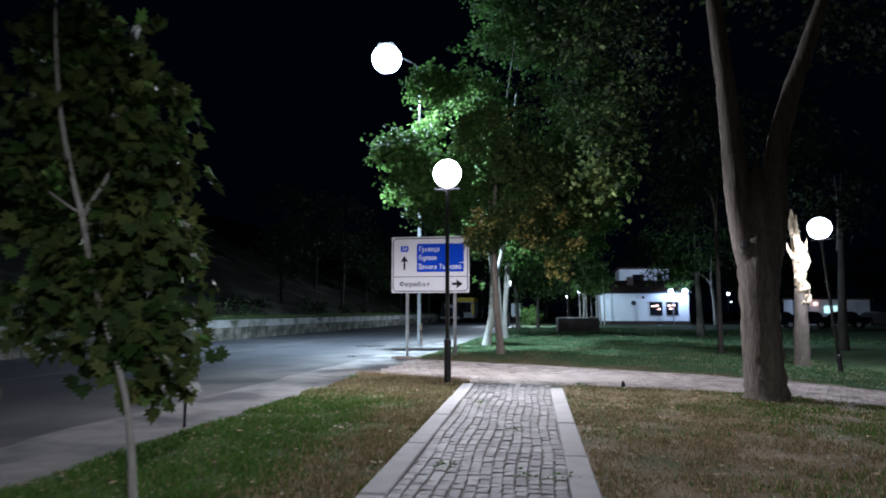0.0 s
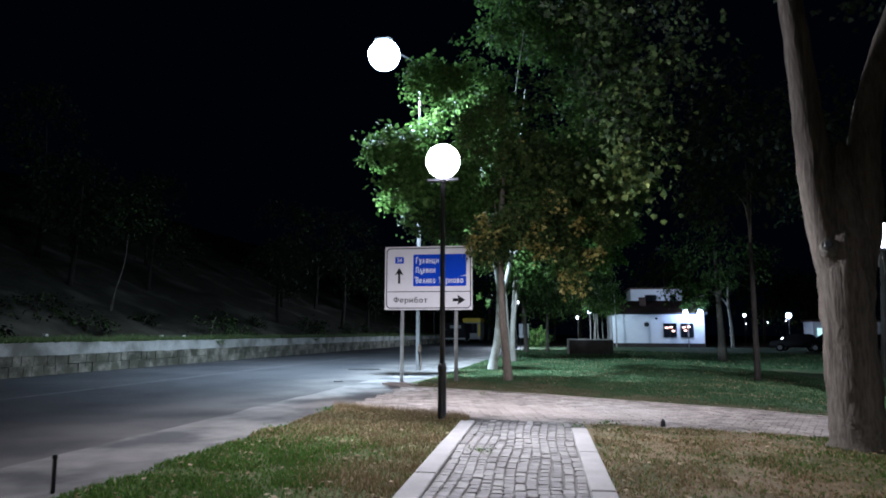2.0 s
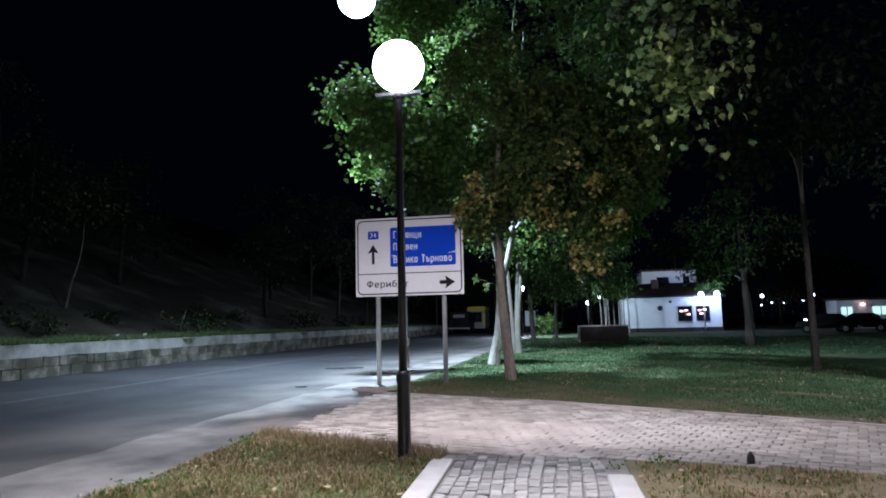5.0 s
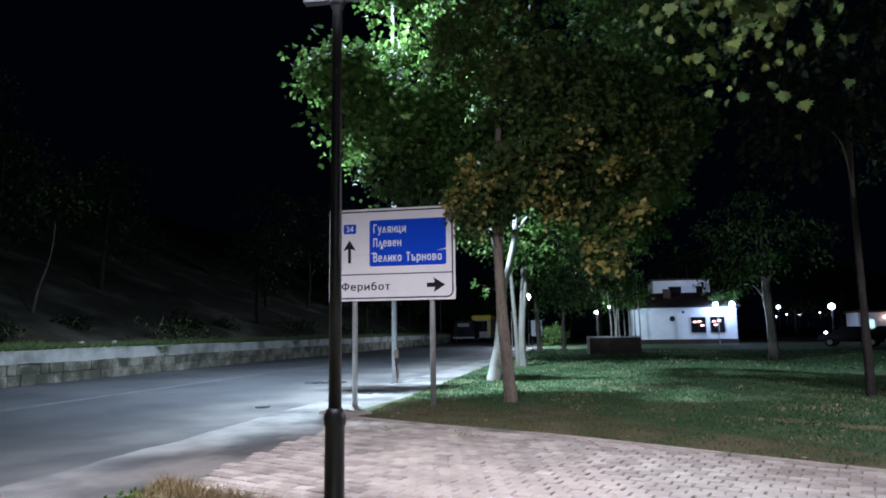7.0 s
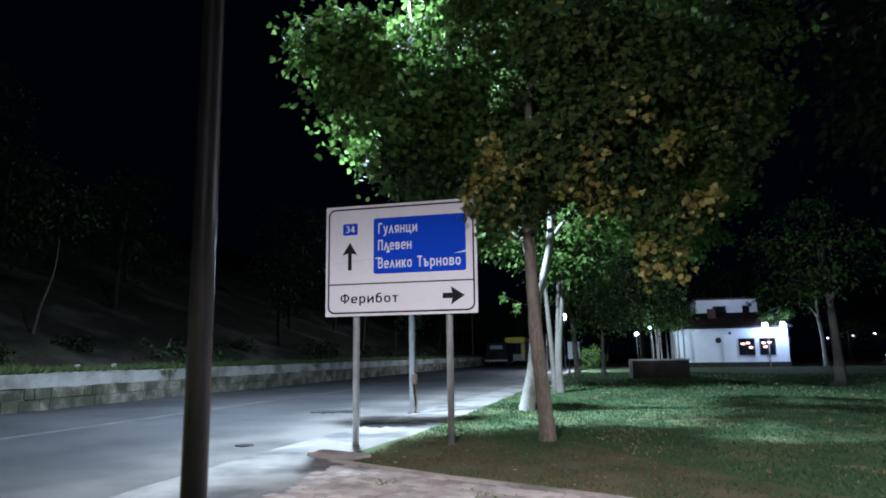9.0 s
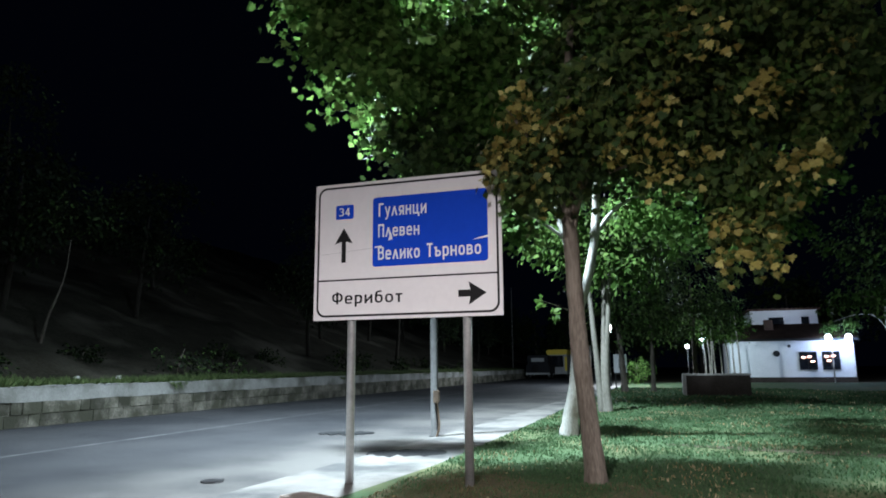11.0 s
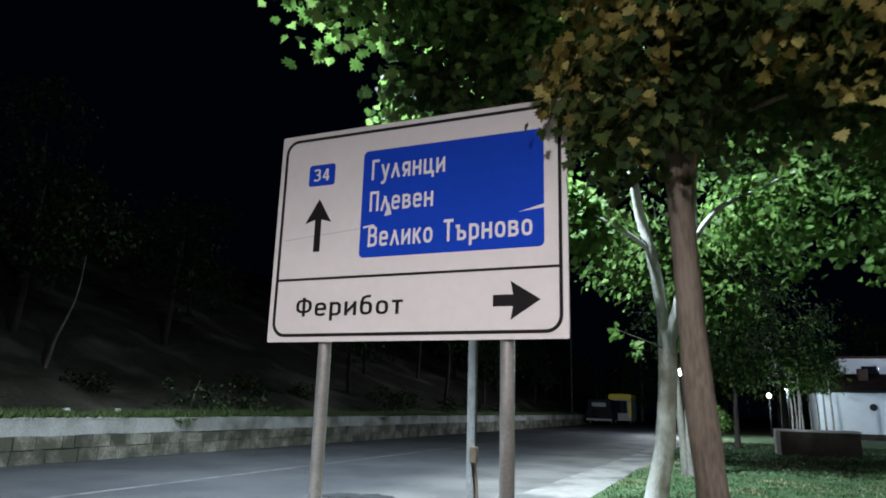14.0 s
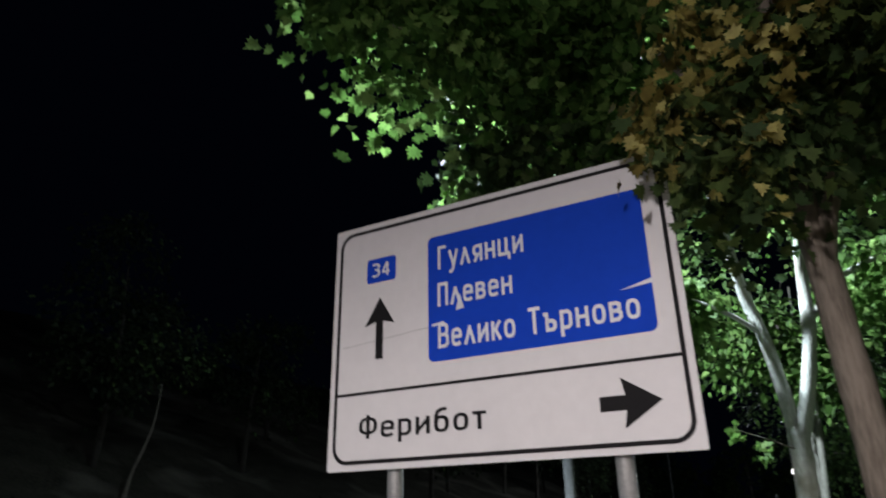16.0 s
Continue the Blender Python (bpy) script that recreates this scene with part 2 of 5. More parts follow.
M_brick = surface("dark_brick", (0.030, 0.024, 0.021), (0.065, 0.052, 0.045), 2, 30, 0.9)
M_dark = painted("dark_frame", (0.02, 0.022, 0.025), 0.4)
M_glass = painted("dark_glass", (0.01, 0.012, 0.016), 0.08)
M_car_dark = painted("car_dark", (0.013, 0.014, 0.017), 0.75)
M_car_yellow = painted("car_yellow", (0.60, 0.46, 0.03), 0.35)
M_car_grey = painted("car_grey", (0.26, 0.27, 0.28), 0.35)
M_rubber = painted("rubber", (0.012, 0.012, 0.012), 0.8)
# Base earth darkened for the bank's lack of light; paler patches are soil.
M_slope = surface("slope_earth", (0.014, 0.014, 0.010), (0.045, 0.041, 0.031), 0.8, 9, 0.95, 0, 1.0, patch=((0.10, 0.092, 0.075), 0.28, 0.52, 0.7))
M_pale = painted("pale_scrap", (0.45, 0.45, 0.43), 0.6)


# ---- mesh helpers ----
def mesh_ob(name, verts, faces, mats, parent=None, label="", midx=None, smooth=False):
    me = bpy.data.meshes.new(name)
    me.from_pydata([tuple(v) for v in verts], [], faces)
    for m in (mats if isinstance(mats, (list, tuple)) else [mats]):
        me.materials.append(m)
    if midx is not None:
        me.polygons.foreach_set("material_index", np.asarray(midx, dtype=np.int32))
    if smooth:
        me.polygons.foreach_set("use_smooth", np.ones(len(me.polygons), dtype=bool))
    me.update()
    ob = new(name, me)
    if parent:
        ob.parent = parent
    if label:
        ob["label"] = label
    return ob


def part(name, bm, material, parent=None, label="", smooth=False):
    me = bpy.data.meshes.new(name)
    bm.to_mesh(me)
    bm.free()
    me.materials.append(material)
    if smooth:
        me.polygons.foreach_set("use_smooth", np.ones(len(me.polygons), dtype=bool))
    ob = new(name, me)
    if parent:
        ob.parent = parent
    if label:
        ob["label"] = label
    return ob


def thing(name, at, label, category, group="", turn=0):
    ob = new(name)
    ob.matrix_basis = pose(*at, 0, 0, turn)
    return tagged(ob, label, category, group)


def box_bm(x0, x1, y0, y1, z0, z1, bevel=0.0):
    bm = bmesh.new()
    bmesh.ops.create_cube(bm, size=1, matrix=Matrix.Translation(((x0 + x1) / 2, (y0 + y1) / 2, (z0 + z1) / 2)) @ Matrix.Diagonal((x1 - x0, y1 - y0, z1 - z0, 1)))
    if bevel:
        bmesh.ops.bevel(bm, geom=bm.edges[:], offset=bevel, segments=2, affect="EDGES")
    return bm


def turned(profile, sides=20, at=(0, 0, 0)):
    """A lathe body from (radius, height) pairs, closed at both ends."""
    bm = bmesh.new()
    rings = []
    for r, z in profile:
        rings.append([bm.verts.new((at[0] + r * math.cos(2 * math.pi * i / sides), at[1] + r * math.sin(2 * math.pi * i / sides), at[2] + z)) for i in range(sides)])
    for a, b in zip(rings, rings[1:]):
        for i in range(sides):
            bm.faces.new((a[i], a[(i + 1) % sides], b[(i + 1) % sides], b[i]))
    bm.faces.new(rings[0][::-1])
    bm.faces.new(rings[-1])
    return bm


def tube(bm, pts, radii, sides=9, wobble=0.0, rng=None):
    """A tapered limb along pts, added to bm."""
    rings = []
    for i, p in enumerate(pts):
        p = Vector(p)
        d = (Vector(pts[min(i + 1, len(pts) - 1)]) - Vector(pts[max(i - 1, 0)])).normalized()
        a = d.orthogonal().normalized() if abs(d.z) < 0.3 else (Vector((1, 0, 0)) - d * d.x).normalized()
        b = d.cross(a)
        ring = []
        for k in range(sides):
            th = 2 * math.pi * k / sides
            r = radii[i] * (1 + (rng.uniform(-wobble, wobble) if rng else 0))
            ring.append(bm.verts.new(p + a * (r * math.cos(th)) + b * (r * math.sin(th))))
        rings.append(ring)
    for a, b in zip(rings, rings[1:]):
        for k in range(sides):
            bm.faces.new((a[k], a[(k + 1) % sides], b[(k + 1) % sides], b[k]))
    bm.faces.new(rings[0][::-1])
    bm.faces.new(rings[-1])


def smooth_path(pts, radii, n=5):
    """More points along a limb, eased (Catmull-Rom)."""
    P = [Vector(p) for p in pts]
    out, rad = [], []
    for i in range(len(P) - 1):
        p0, p1, p2, p3 = P[max(i - 1, 0)], P[i], P[i + 1], P[min(i + 2, len(P) - 1)]
        for k in range(n):
            t = k / n
            out.append(0.5 * ((2 * p1) + (p2 - p0) * t + (2 * p0 - 5 * p1 + 4 * p2 - p3) * t * t + (3 * p1 - p0 - 3 * p2 + p3) * t ** 3))
            rad.append(radii[i] * (1 - t) + radii[i + 1] * t)
    out.append(P[-1])
    rad.append(radii[-1])
    return out, rad


HALF = [(0.12, 0.06), (0.42, -0.05), (0.33, 0.17), (0.64, 0.31), (0.45, 0.40), (0.56, 0.60), (0.26, 0.52), (0.31, 0.77), (0.12, 0.72)]
MAPLE = [(0, 0)] + HALF + [(0, 1.0)] + [(-x, y) for x, y in HALF[::-1]]
OVAL = [(0, 0), (0.26, 0.28), (0.24, 0.62), (0, 1.0), (-0.24, 0.62), (-0.26, 0.28)]


def crown(name, lobes, mats, parent, seed, size=0.16, shape=OVAL, cluster=16, spread=0.32, hang=0.5, label=""):
    """Leaves in clumps over lobes of (centre, radii, clumps, weights of mats). Clumps keep to the lobes' outer part and leave gaps."""
    r = np.random.RandomState(seed)
    C, W, O = [], [], []
    for c, rad, n, w in lobes:
        k = n if n < 20 else int(n * 1.7)
        d = r.normal(size=(k, 3))
        d /= np.linalg.norm(d, axis=1)[:, None]
        u = r.uniform(0.25, 1.0, k) ** 0.45
        p = np.array(c) + d * u[:, None] * np.array(rad)
        thin = 0.75 / max(0.35, min(rad))
        keep = np.argsort([-noise.noise((q[0] * thin, q[1] * thin, q[2] * thin * 1.7 + seed)) for q in p])[:n]
        C.append(p[keep])
        O.append(d[keep])
        W += [w] * n
    C, O = np.concatenate(C), np.concatenate(O)
    k = len(C)
    m = k * cluster
    # each clump is a drooping spray: its leaves lie like shingles along one way
    way = O * np.array([1.0, 1.0, 0.35]) + r.normal(size=(k, 3)) * 0.35 - np.array([0, 0, 0.45 * hang])
    way /= np.linalg.norm(way, axis=1)[:, None]
    flat = np.cross(way, np.array([0, 0, 1.0]) + r.normal(size=(k, 3)) * 0.2)
    flat /= np.linalg.norm(flat, axis=1)[:, None]
    top = np.cross(flat, way)
    way, flat, top = (np.repeat(q, cluster, 0) for q in (way, flat, top))
    size_c = np.repeat(r.uniform(0.55, 1.35, k), cluster) * spread
    g = np.clip(r.normal(size=(m, 3)), -1.5, 1.5) * size_c[:, None]
    pos = np.repeat(C, cluster, 0) + way * g[:, 0:1] * 1.15 + flat * g[:, 1:2] * 0.95 + top * g[:, 2:3] * 0.42
    pos[:, 2] -= 0.5 * g[:, 1] ** 2 / np.maximum(size_c, 0.01)
    pick = np.concatenate([r.choice(len(mats), cluster, p=np.array(w) / np.sum(w)) if r.rand() < 0.45 else np.full(cluster, r.choice(len(mats), p=np.array(w) / np.sum(w))) for w in W])
    tip = way + r.normal(size=(m, 3)) * 0.55
    tip[:, 2] -= hang * 0.9
    tip /= np.linalg.norm(tip, axis=1)[:, None]
    side = np.cross(tip, top + r.normal(size=(m, 3)) * 0.45)
    side /= np.linalg.norm(side, axis=1)[:, None]
    nrm = np.cross(side, tip)
    s = size * r.uniform(0.6, 1.3, m)
    sh = np.array(shape)
    q = len(sh)
    fold = np.abs(sh[:, 0]) * 0.32 - 0.22 * sh[:, 1] ** 2
    V = pos[:, None, :] + s[:, None, None] * (sh[None, :, 0:1] * side[:, None, :] + sh[None, :, 1:2] * tip[:, None, :] + fold[None, :, None] * nrm[:, None, :])
    me = bpy.data.meshes.new(name)
    me.vertices.add(m * q)
    me.vertices.foreach_set("co", V.reshape(-1).astype(np.float32))
    me.loops.add(m * q)
    me.loops.foreach_set("vertex_index", np.arange(m * q, dtype=np.int32))
    me.polygons.add(m)
    me.polygons.foreach_set("loop_start", (np.arange(m) * q).astype(np.int32))
    me.polygons.foreach_set("loop_total", np.full(m, q, dtype=np.int32))
    for mt in mats:
        me.materials.append(mt)
    me.polygons.foreach_set("material_index", pick.astype(np.int32))
    me.update(calc_edges=True)
    ob = new(name, me)
    ob.parent = parent
    if label:
        ob["label"] = label
    return ob


def limbs(name, list_of, material, parent, seed, sides=9, label=""):
    """Each limb: points and radii; one mesh a limb."""
    rng = random.Random(seed)
    for nm, pts, radii in list_of:
        bm = bmesh.new()
        p, r = smooth_path(pts, radii, 5)
        tube(bm, p, r, sides, 0.07, rng)
        part(nm, bm, material, parent, label, True)


def twigs(parent, start, ends, r0, material, seed):
    """Boughs from a start point out to lobe centres, each bent a little."""
    rng = random.Random(seed)
    out = []
    for e in ends:
        s, e = Vector(start), Vector(e)
        mid = s.lerp(e, 0.5) + Vector((rng.uniform(-0.25, 0.25), rng.uniform(-0.25, 0.25), rng.uniform(0, 0.35)))
        out.append(("bough", [s, mid, e], [r0, r0 * 0.65, r0 * 0.2]))
    limbs("bough", out, material, parent, seed, 6)


# ---- ground ----
def step(a, b, v):
    t = min(1, max(0, (v - a) / (b - a)))
    return t * t * (3 - 2 * t)


def dip(x, y):
    """The lawn falls gently away towards the river side."""
    return -0.30 * step(3.2, 10.0, x) * (1 - step(42, 78, y))


def sheet(name, outline, z, material, label, cat, cell=0.5, thick=0.0):
    """A flat piece of ground cut to an outline, following the dip."""
    bm = bmesh.new()
    vs = [bm.verts.new((x, y, 0)) for x, y in outline]
    f = bm.faces.new(vs)
    xs, ys = [p[0] for p in outline], [p[1] for p in outline]
    for axis, lo, hi in ((0, min(xs), max(xs)), (1, min(ys), max(ys))):
        n = int(min(60, (hi - lo) / cell))
        for i in range(1, n):
            co = [0, 0, 0]
            no = [0, 0, 0]
            co[axis], no[axis] = lo + (hi - lo) * i / n, 1
            bmesh.ops.bisect_plane(bm, geom=bm.verts[:] + bm.edges[:] + bm.faces[:], plane_co=co, plane_no=no)
    if thick:
        ret = bmesh.ops.extrude_face_region(bm, geom=bm.faces[:])
        for v in [g for g in ret["geom"] if isinstance(g, bmesh.types.BMVert)]:
            v.co.z = -thick
    bmesh.ops.recalc_face_normals(bm, faces=bm.faces[:])
    for v in bm.verts:
        v.co.z += z + dip(v.co.x, v.co.y)
    ob = part(name, bm, material)
    return tagged(ob, label, cat, kind="structure")


def ground_sheet():
    n = 90
    xs = [s * 500 * (abs(s) ** 2.2) for s in np.linspace(-1, 1, n)]
    V, F = [], []
    for j in range(n):
        for i in range(n):
            x, y = xs[i], 25 + xs[j]
            V.append((x, y, -0.14 + dip(x, y)))
    for j in range(n - 1):
        for i in range(n - 1):
            a = j * n + i
            F.append((a, a + 1, a + n + 1, a + n))
    return tagged(mesh_ob("ground", V, F, M_soil), "dark earth and grass reaching the far distance", "ground", kind="structure")


ground_sheet()
NEAR = [(-4.7, 15.3), (-3.6, 14.75), (-2.5, 14.25), (-1.96, 13.95)]
NEAR_R = [(0.0, 13.75), (1.4, 13.5), (2.9, 13.15), (4.9, 12.1), (8, 9.6), (13, 4.5)]
FAR = [(-4.75, 20.6), (-4.1, 20.25), (-2.8, 19.6), (-0.9, 18.8), (2.15, 17.0), (4.1, 15.8), (6.8, 14.6), (10, 12.8), (16, 8.5)]
PATH_L0, PATH_L1 = (-1.26, -3.0), (-1.96, 13.95)
PATH_R0, PATH_R1 = (0.62, -3.0), (0.0, 13.75)
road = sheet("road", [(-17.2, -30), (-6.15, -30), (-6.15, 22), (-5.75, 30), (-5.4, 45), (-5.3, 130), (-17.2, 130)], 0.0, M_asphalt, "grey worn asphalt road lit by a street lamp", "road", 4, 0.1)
EDGE = [(-6.15 + 0.16 * noise.noise((0.7 * y, 3, 0)) + 0.07 * noise.noise((2.9 * y, 8, 0)), y) for y in np.linspace(-6, 21.5, 70)]
apron = sheet("pavement", [(-6.15, -30), (-4.55, -30), (-4.45, 8), (-4.5, 12)] + NEAR + [PATH_R1] + NEAR_R[1:] + [(17, 5)] + FAR[::-1] + [(-4.45, 24), (-4.4, 34), (-4.2, 45), (-4.1, 130), (-5.3, 130), (-5.4, 45), (-5.75, 30), (-6.15, 22)] + EDGE[::-1], 0.012, M_concrete, "pale concrete pavement strip beside the road", "pavement", 2, 0.1)
verge = sheet("lawn", [(-4.55, -30), (-1.0, -30), PATH_L0, PATH_L1] + NEAR[::-1][1:] + [(-4.5, 12), (-4.45, 8)], 0.03, M_lawn, "grass verge, green in parts and dry brown by the path", "lawn", 0.6, 0.1)
lawn_r = sheet("lawn", [PATH_R0, (25, -30), (25, 0), (13, 4.5)] + NEAR_R[::-1][1:], 0.03, M_dry, "dry brown lawn with greener patches under trees", "lawn", 0.6, 0.1)
lawn_far = sheet("lawn", [(-4.75, 20.6)] + FAR[1:] + [(17, 5), (60, 5), (60, 75), (-4.1, 75), (-4.2, 45), (-4.4, 34), (-4.45, 24)], 0.03, M_lawn_far, "green mown park lawn with dry strips along the paving", "lawn", 1.2, 0.1)
path_bed = sheet("path", [PATH_L0, PATH_R0, PATH_R1, PATH_L1], 0.019, M_joint, "cobbled stone footpath between pale concrete edgings", "path", 0.6, 0.1)



def ragged(a, b, width, seed, n=26):
    """A strip between two points with uneven edges, narrowing at its ends."""
    a, b = Vector(a), Vector(b)
    d = b - a
    o = Vector((-d.y, d.x)).normalized()
    up, down = [], []
    for i in range(n + 1):
        t = i / n
        w = width * (0.25 + 0.75 * math.sin(math.pi * t) ** 0.6)
        p = a + d * t
        up.append(p + o * w * (0.5 + 0.45 * noise.noise((t * 9, seed, 0))))
        down.append(p - o * w * (0.5 + 0.45 * noise.noise((t * 9, seed, 7))))
    return [tuple(p) for p in up + down[::-1]]


DRY_EDGE = [(-4.35, 22.6), (-3.4, 23.3), (-2.6, 22.7), (-1.6, 23.1), (-0.6, 21.4), (0.6, 19.9), (2.2, 18.2), (4.0, 16.7), (6.6, 15.2)]
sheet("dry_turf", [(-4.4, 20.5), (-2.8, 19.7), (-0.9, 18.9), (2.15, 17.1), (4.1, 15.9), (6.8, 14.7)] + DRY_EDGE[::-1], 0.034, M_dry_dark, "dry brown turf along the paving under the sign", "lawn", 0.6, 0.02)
# Two strips that paint a shadow band and a lamplight streak on the lawn.
for k, (a, b, w, mat, words) in enumerate((((-1.1, 27.5), (3.6, 26.4), 0.55, M_soil, "dark strip painting a shadow band across the lawn"), ((1.7, 21.1), (4.5, 19.3), 0.5, M_dry, "pale strip painting a streak of lamplight across the lawn"))):
    sheet("shade_light_strip", ragged(a, b, w, k), 0.036, mat, words, "lawn", 0.7, 0.02)
for k, (a, b, w) in enumerate((((-8.7, 28.2), (-7.5, 28.6), 0.75), ((-6.1, 25.1), (-4.8, 25.6), 0.95))):
    sheet("dark_patch", ragged(a, b, w, 20 + k), 0.017, M_dark_patch, "dark irregular patch on road and pavement", "road", 0.7, 0.02)

# ---- camera-side boundary of the road: retaining wall and slope ----
WX = -17.1
wall = thing("retaining_wall", (0, 0, 0), "low retaining wall of squared stone under a pale rendered band", "wall")
wall["kind"] = "structure"
part("core", box_bm(WX - 0.42, WX - 0.03, -25, 96, -0.3, 1.0), M_mortar, wall)


def render_band():
    rng = random.Random(4)
    V, F = [], []
    n = 500
    for i in range(n + 1):
        y = -25 + 121 * i / n
        b = 0.655 + 0.03 * noise.noise((y * 0.8, 0, 0)) + 0.015 * noise.noise((y * 4, 2, 0))
        t = 1.07 + 0.012 * math.sin(y * 0.9) + rng.uniform(-0.008, 0.008)
        V += [(WX + 0.015, y, b), (WX + 0.02, y, t - 0.02), (WX + 0.0, y, t), (WX - 0.44, y, t), (WX - 0.44, y, b)]
        if i:
            a, c = (i - 1) * 5, i * 5
            F += [(a + k, c + k, c + (k + 1) % 5, a + (k + 1) % 5) for k in range(5)]
    return mesh_ob("render_band", V, F, M_render, wall, "pale grey weathered cement render")


render_band()


def slope():
    V, F = [], []
    nx, ny = 26, 80
    for j in range(ny + 1):
        y = -40 + 200 * j / ny
        for i in range(nx + 1):
            d = 45 * (i / nx) ** 1.5
            z = 0.98 + 0.10 * min(d, 1) + max(0, d - 2) * 0.42 + 0.5 * noise.noise((d * 0.3, y * 0.2, 1)) * min(1, d / 3)
            V.append((WX - 0.40 - d, y, z))
    for j in range(ny):
        for i in range(nx):
            a = j * (nx + 1) + i
            F.append((a, a + 1, a + nx + 2, a + nx + 1))
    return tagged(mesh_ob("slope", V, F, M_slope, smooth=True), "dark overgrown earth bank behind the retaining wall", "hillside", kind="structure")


slope()


# ---- the road sign ----
A, X, T = 0.075, 0.72, 0.925
XT = X - A


def oval(x0, x1, y0, y1):
    cx, cy, rx, ry = (x0 + x1) / 2, (y0 + y1) / 2, (x1 - x0) / 2, (y1 - y0) / 2
    pts = []
    for k in range(21):
        a = 2 * math.pi * k / 20
        c, q = math.cos(a), math.sin(a)
        pts.append((cx + rx * math.copysign(abs(c) ** 0.75, c), cy + ry * math.copysign(abs(q) ** 0.75, q)))
    return pts


# Sign letters as centre lines of their strokes, cap height 1: (advance, strokes)
GLYPH = {}
GLYPH["Г"] = (0.46, [[(A, 0), (A, T), (0.46, T)]])
GLYPH["у"] = (0.50, [[(0.06, X), (0.27, 0.08)], [(0.46, X), (0.24, -0.08), (0.17, -0.18), (0.03, -0.19)]])
GLYPH["л"] = (0.53, [[(0.05, 0), (0.265, XT)], [(0.265, XT), (0.48, 0)], [(0.19, XT), (0.34, XT)]])
GLYPH["я"] = (0.51, [[(0.43, 0), (0.43, XT), (0.2, XT), (0.10, XT - 0.05), (0.07, 0.48), (0.10, 0.34), (0.2, 0.29), (0.43, 0.29)], [(0.28, 0.29), (0.09, 0)]])
GLYPH["н"] = (0.53, [[(A, 0), (A, X)], [(0.45, 0), (0.45, X)], [(A, 0.37), (0.45, 0.37)]])
GLYPH["ц"] = (0.60, [[(A, X), (A, A), (0.54, A), (0.54, -0.18)], [(0.42, X), (0.42, A)]])
GLYPH["и"] = (0.53, [[(A, X), (A, 0)], [(0.45, X), (0.45, 0)], [(A, 0.12), (0.45, X - 0.12)]])
GLYPH["П"] = (0.56, [[(A, 0), (A, T), (0.48, T), (0.48, 0)]])
GLYPH["е"] = (0.52, [[(A, 0.37), (0.44, 0.37), (0.44, 0.52), (0.40, XT - 0.04), (0.32, XT), (0.19, XT), (0.11, XT - 0.04), (A, 0.52), (A, 0.2), (0.11, 0.11), (0.19, A), (0.34, A), (0.45, 0.13)]])
GLYPH["в"] = (0.51, [[(A, 0), (A, XT), (0.30, XT), (0.40, 0.59), (0.40, 0.46), (0.31, 0.38), (A, 0.38)], [(0.31, 0.38), (0.43, 0.30), (0.43, 0.16), (0.33, A), (A, A)]])
GLYPH["В"] = (0.56, [[(A, 0), (A, T), (0.34, T), (0.45, 0.85), (0.45, 0.63), (0.35, 0.53), (A, 0.53)], [(0.35, 0.53), (0.48, 0.43), (0.48, 0.17), (0.37, A), (A, A)]])
GLYPH["к"] = (0.47, [[(A, 0), (A, X)], [(A, 0.36), (0.18, 0.38), (0.42, X)], [(0.2, 0.4), (0.43, 0)]])
GLYPH["о"] = (0.53, [oval(A, 0.45, A, XT)])
GLYPH["Т"] = (0.50, [[(0, T), (0.5, T)], [(0.25, T), (0.25, 0)]])
GLYPH["ъ"] = (0.56, [[(0, XT), (0.15, XT), (0.15, A), (0.38, A), (0.47, 0.15), (0.47, 0.31), (0.38, 0.39), (0.15, 0.39)]])
GLYPH["р"] = (0.51, [[(A, -0.24), (A, X)], [(A, XT), (0.33, XT), (0.43, 0.55), (0.43, 0.18), (0.33, A), (A, A)]])
GLYPH["Ф"] = (0.72, [oval(A, 0.645, 0.24, 0.84), [(0.36, 0), (0.36, 1)]])
GLYPH["б"] = (0.53, [oval(A, 0.45, A, 0.62), [(A, 0.34), (0.085, 0.68), (0.14, 0.86), (0.26, 0.93), (0.45, 0.95)]])
GLYPH["т"] = (0.44, [[(0, XT), (0.44, XT)], [(0.22, XT), (0.22, 0)]])
GLYPH["3"] = (0.53, [[(0.05, 0.84), (0.13, T), (0.35, T), (0.44, 0.84), (0.43, 0.62), (0.34, 0.53), (0.2, 0.53)], [(0.34, 0.53), (0.46, 0.43), (0.46, 0.18), (0.35, A), (0.13, A), (0.04, 0.16)]])
GLYPH["4"] = (0.58, [[(0.38, 0), (0.38, 0.97)], [(0.36, 0.95), (0.07, 0.27)], [(0.04, 0.27), (0.55, 0.27)]])


def ribbon(pts, half):
    """Left and right edges of a stroke, mitred at its bends."""
    P = [Vector((x, y)) for x, y in pts]
    n = len(P)
    shut = (P[0] - P[-1]).length < 1e-6
    out = []
    for i in range(n):
        a = P[i] - P[i - 1] if i else (P[-1] - P[-2] if shut else P[1] - P[0])
        b = P[i + 1] - P[i] if i < n - 1 else (P[1] - P[0] if shut else P[-1] - P[-2])
        a, b = a.normalized(), b.normalized()
        m = Vector((-a.y - b.y, a.x + b.x))
        m = m.normalized() if m.length > 1e-6 else Vector((-a.y, a.x))
        k = half / max(0.45, m.dot(Vector((-a.y, a.x))))
        out.append((P[i] + m * k, P[i] - m * k))
    return out


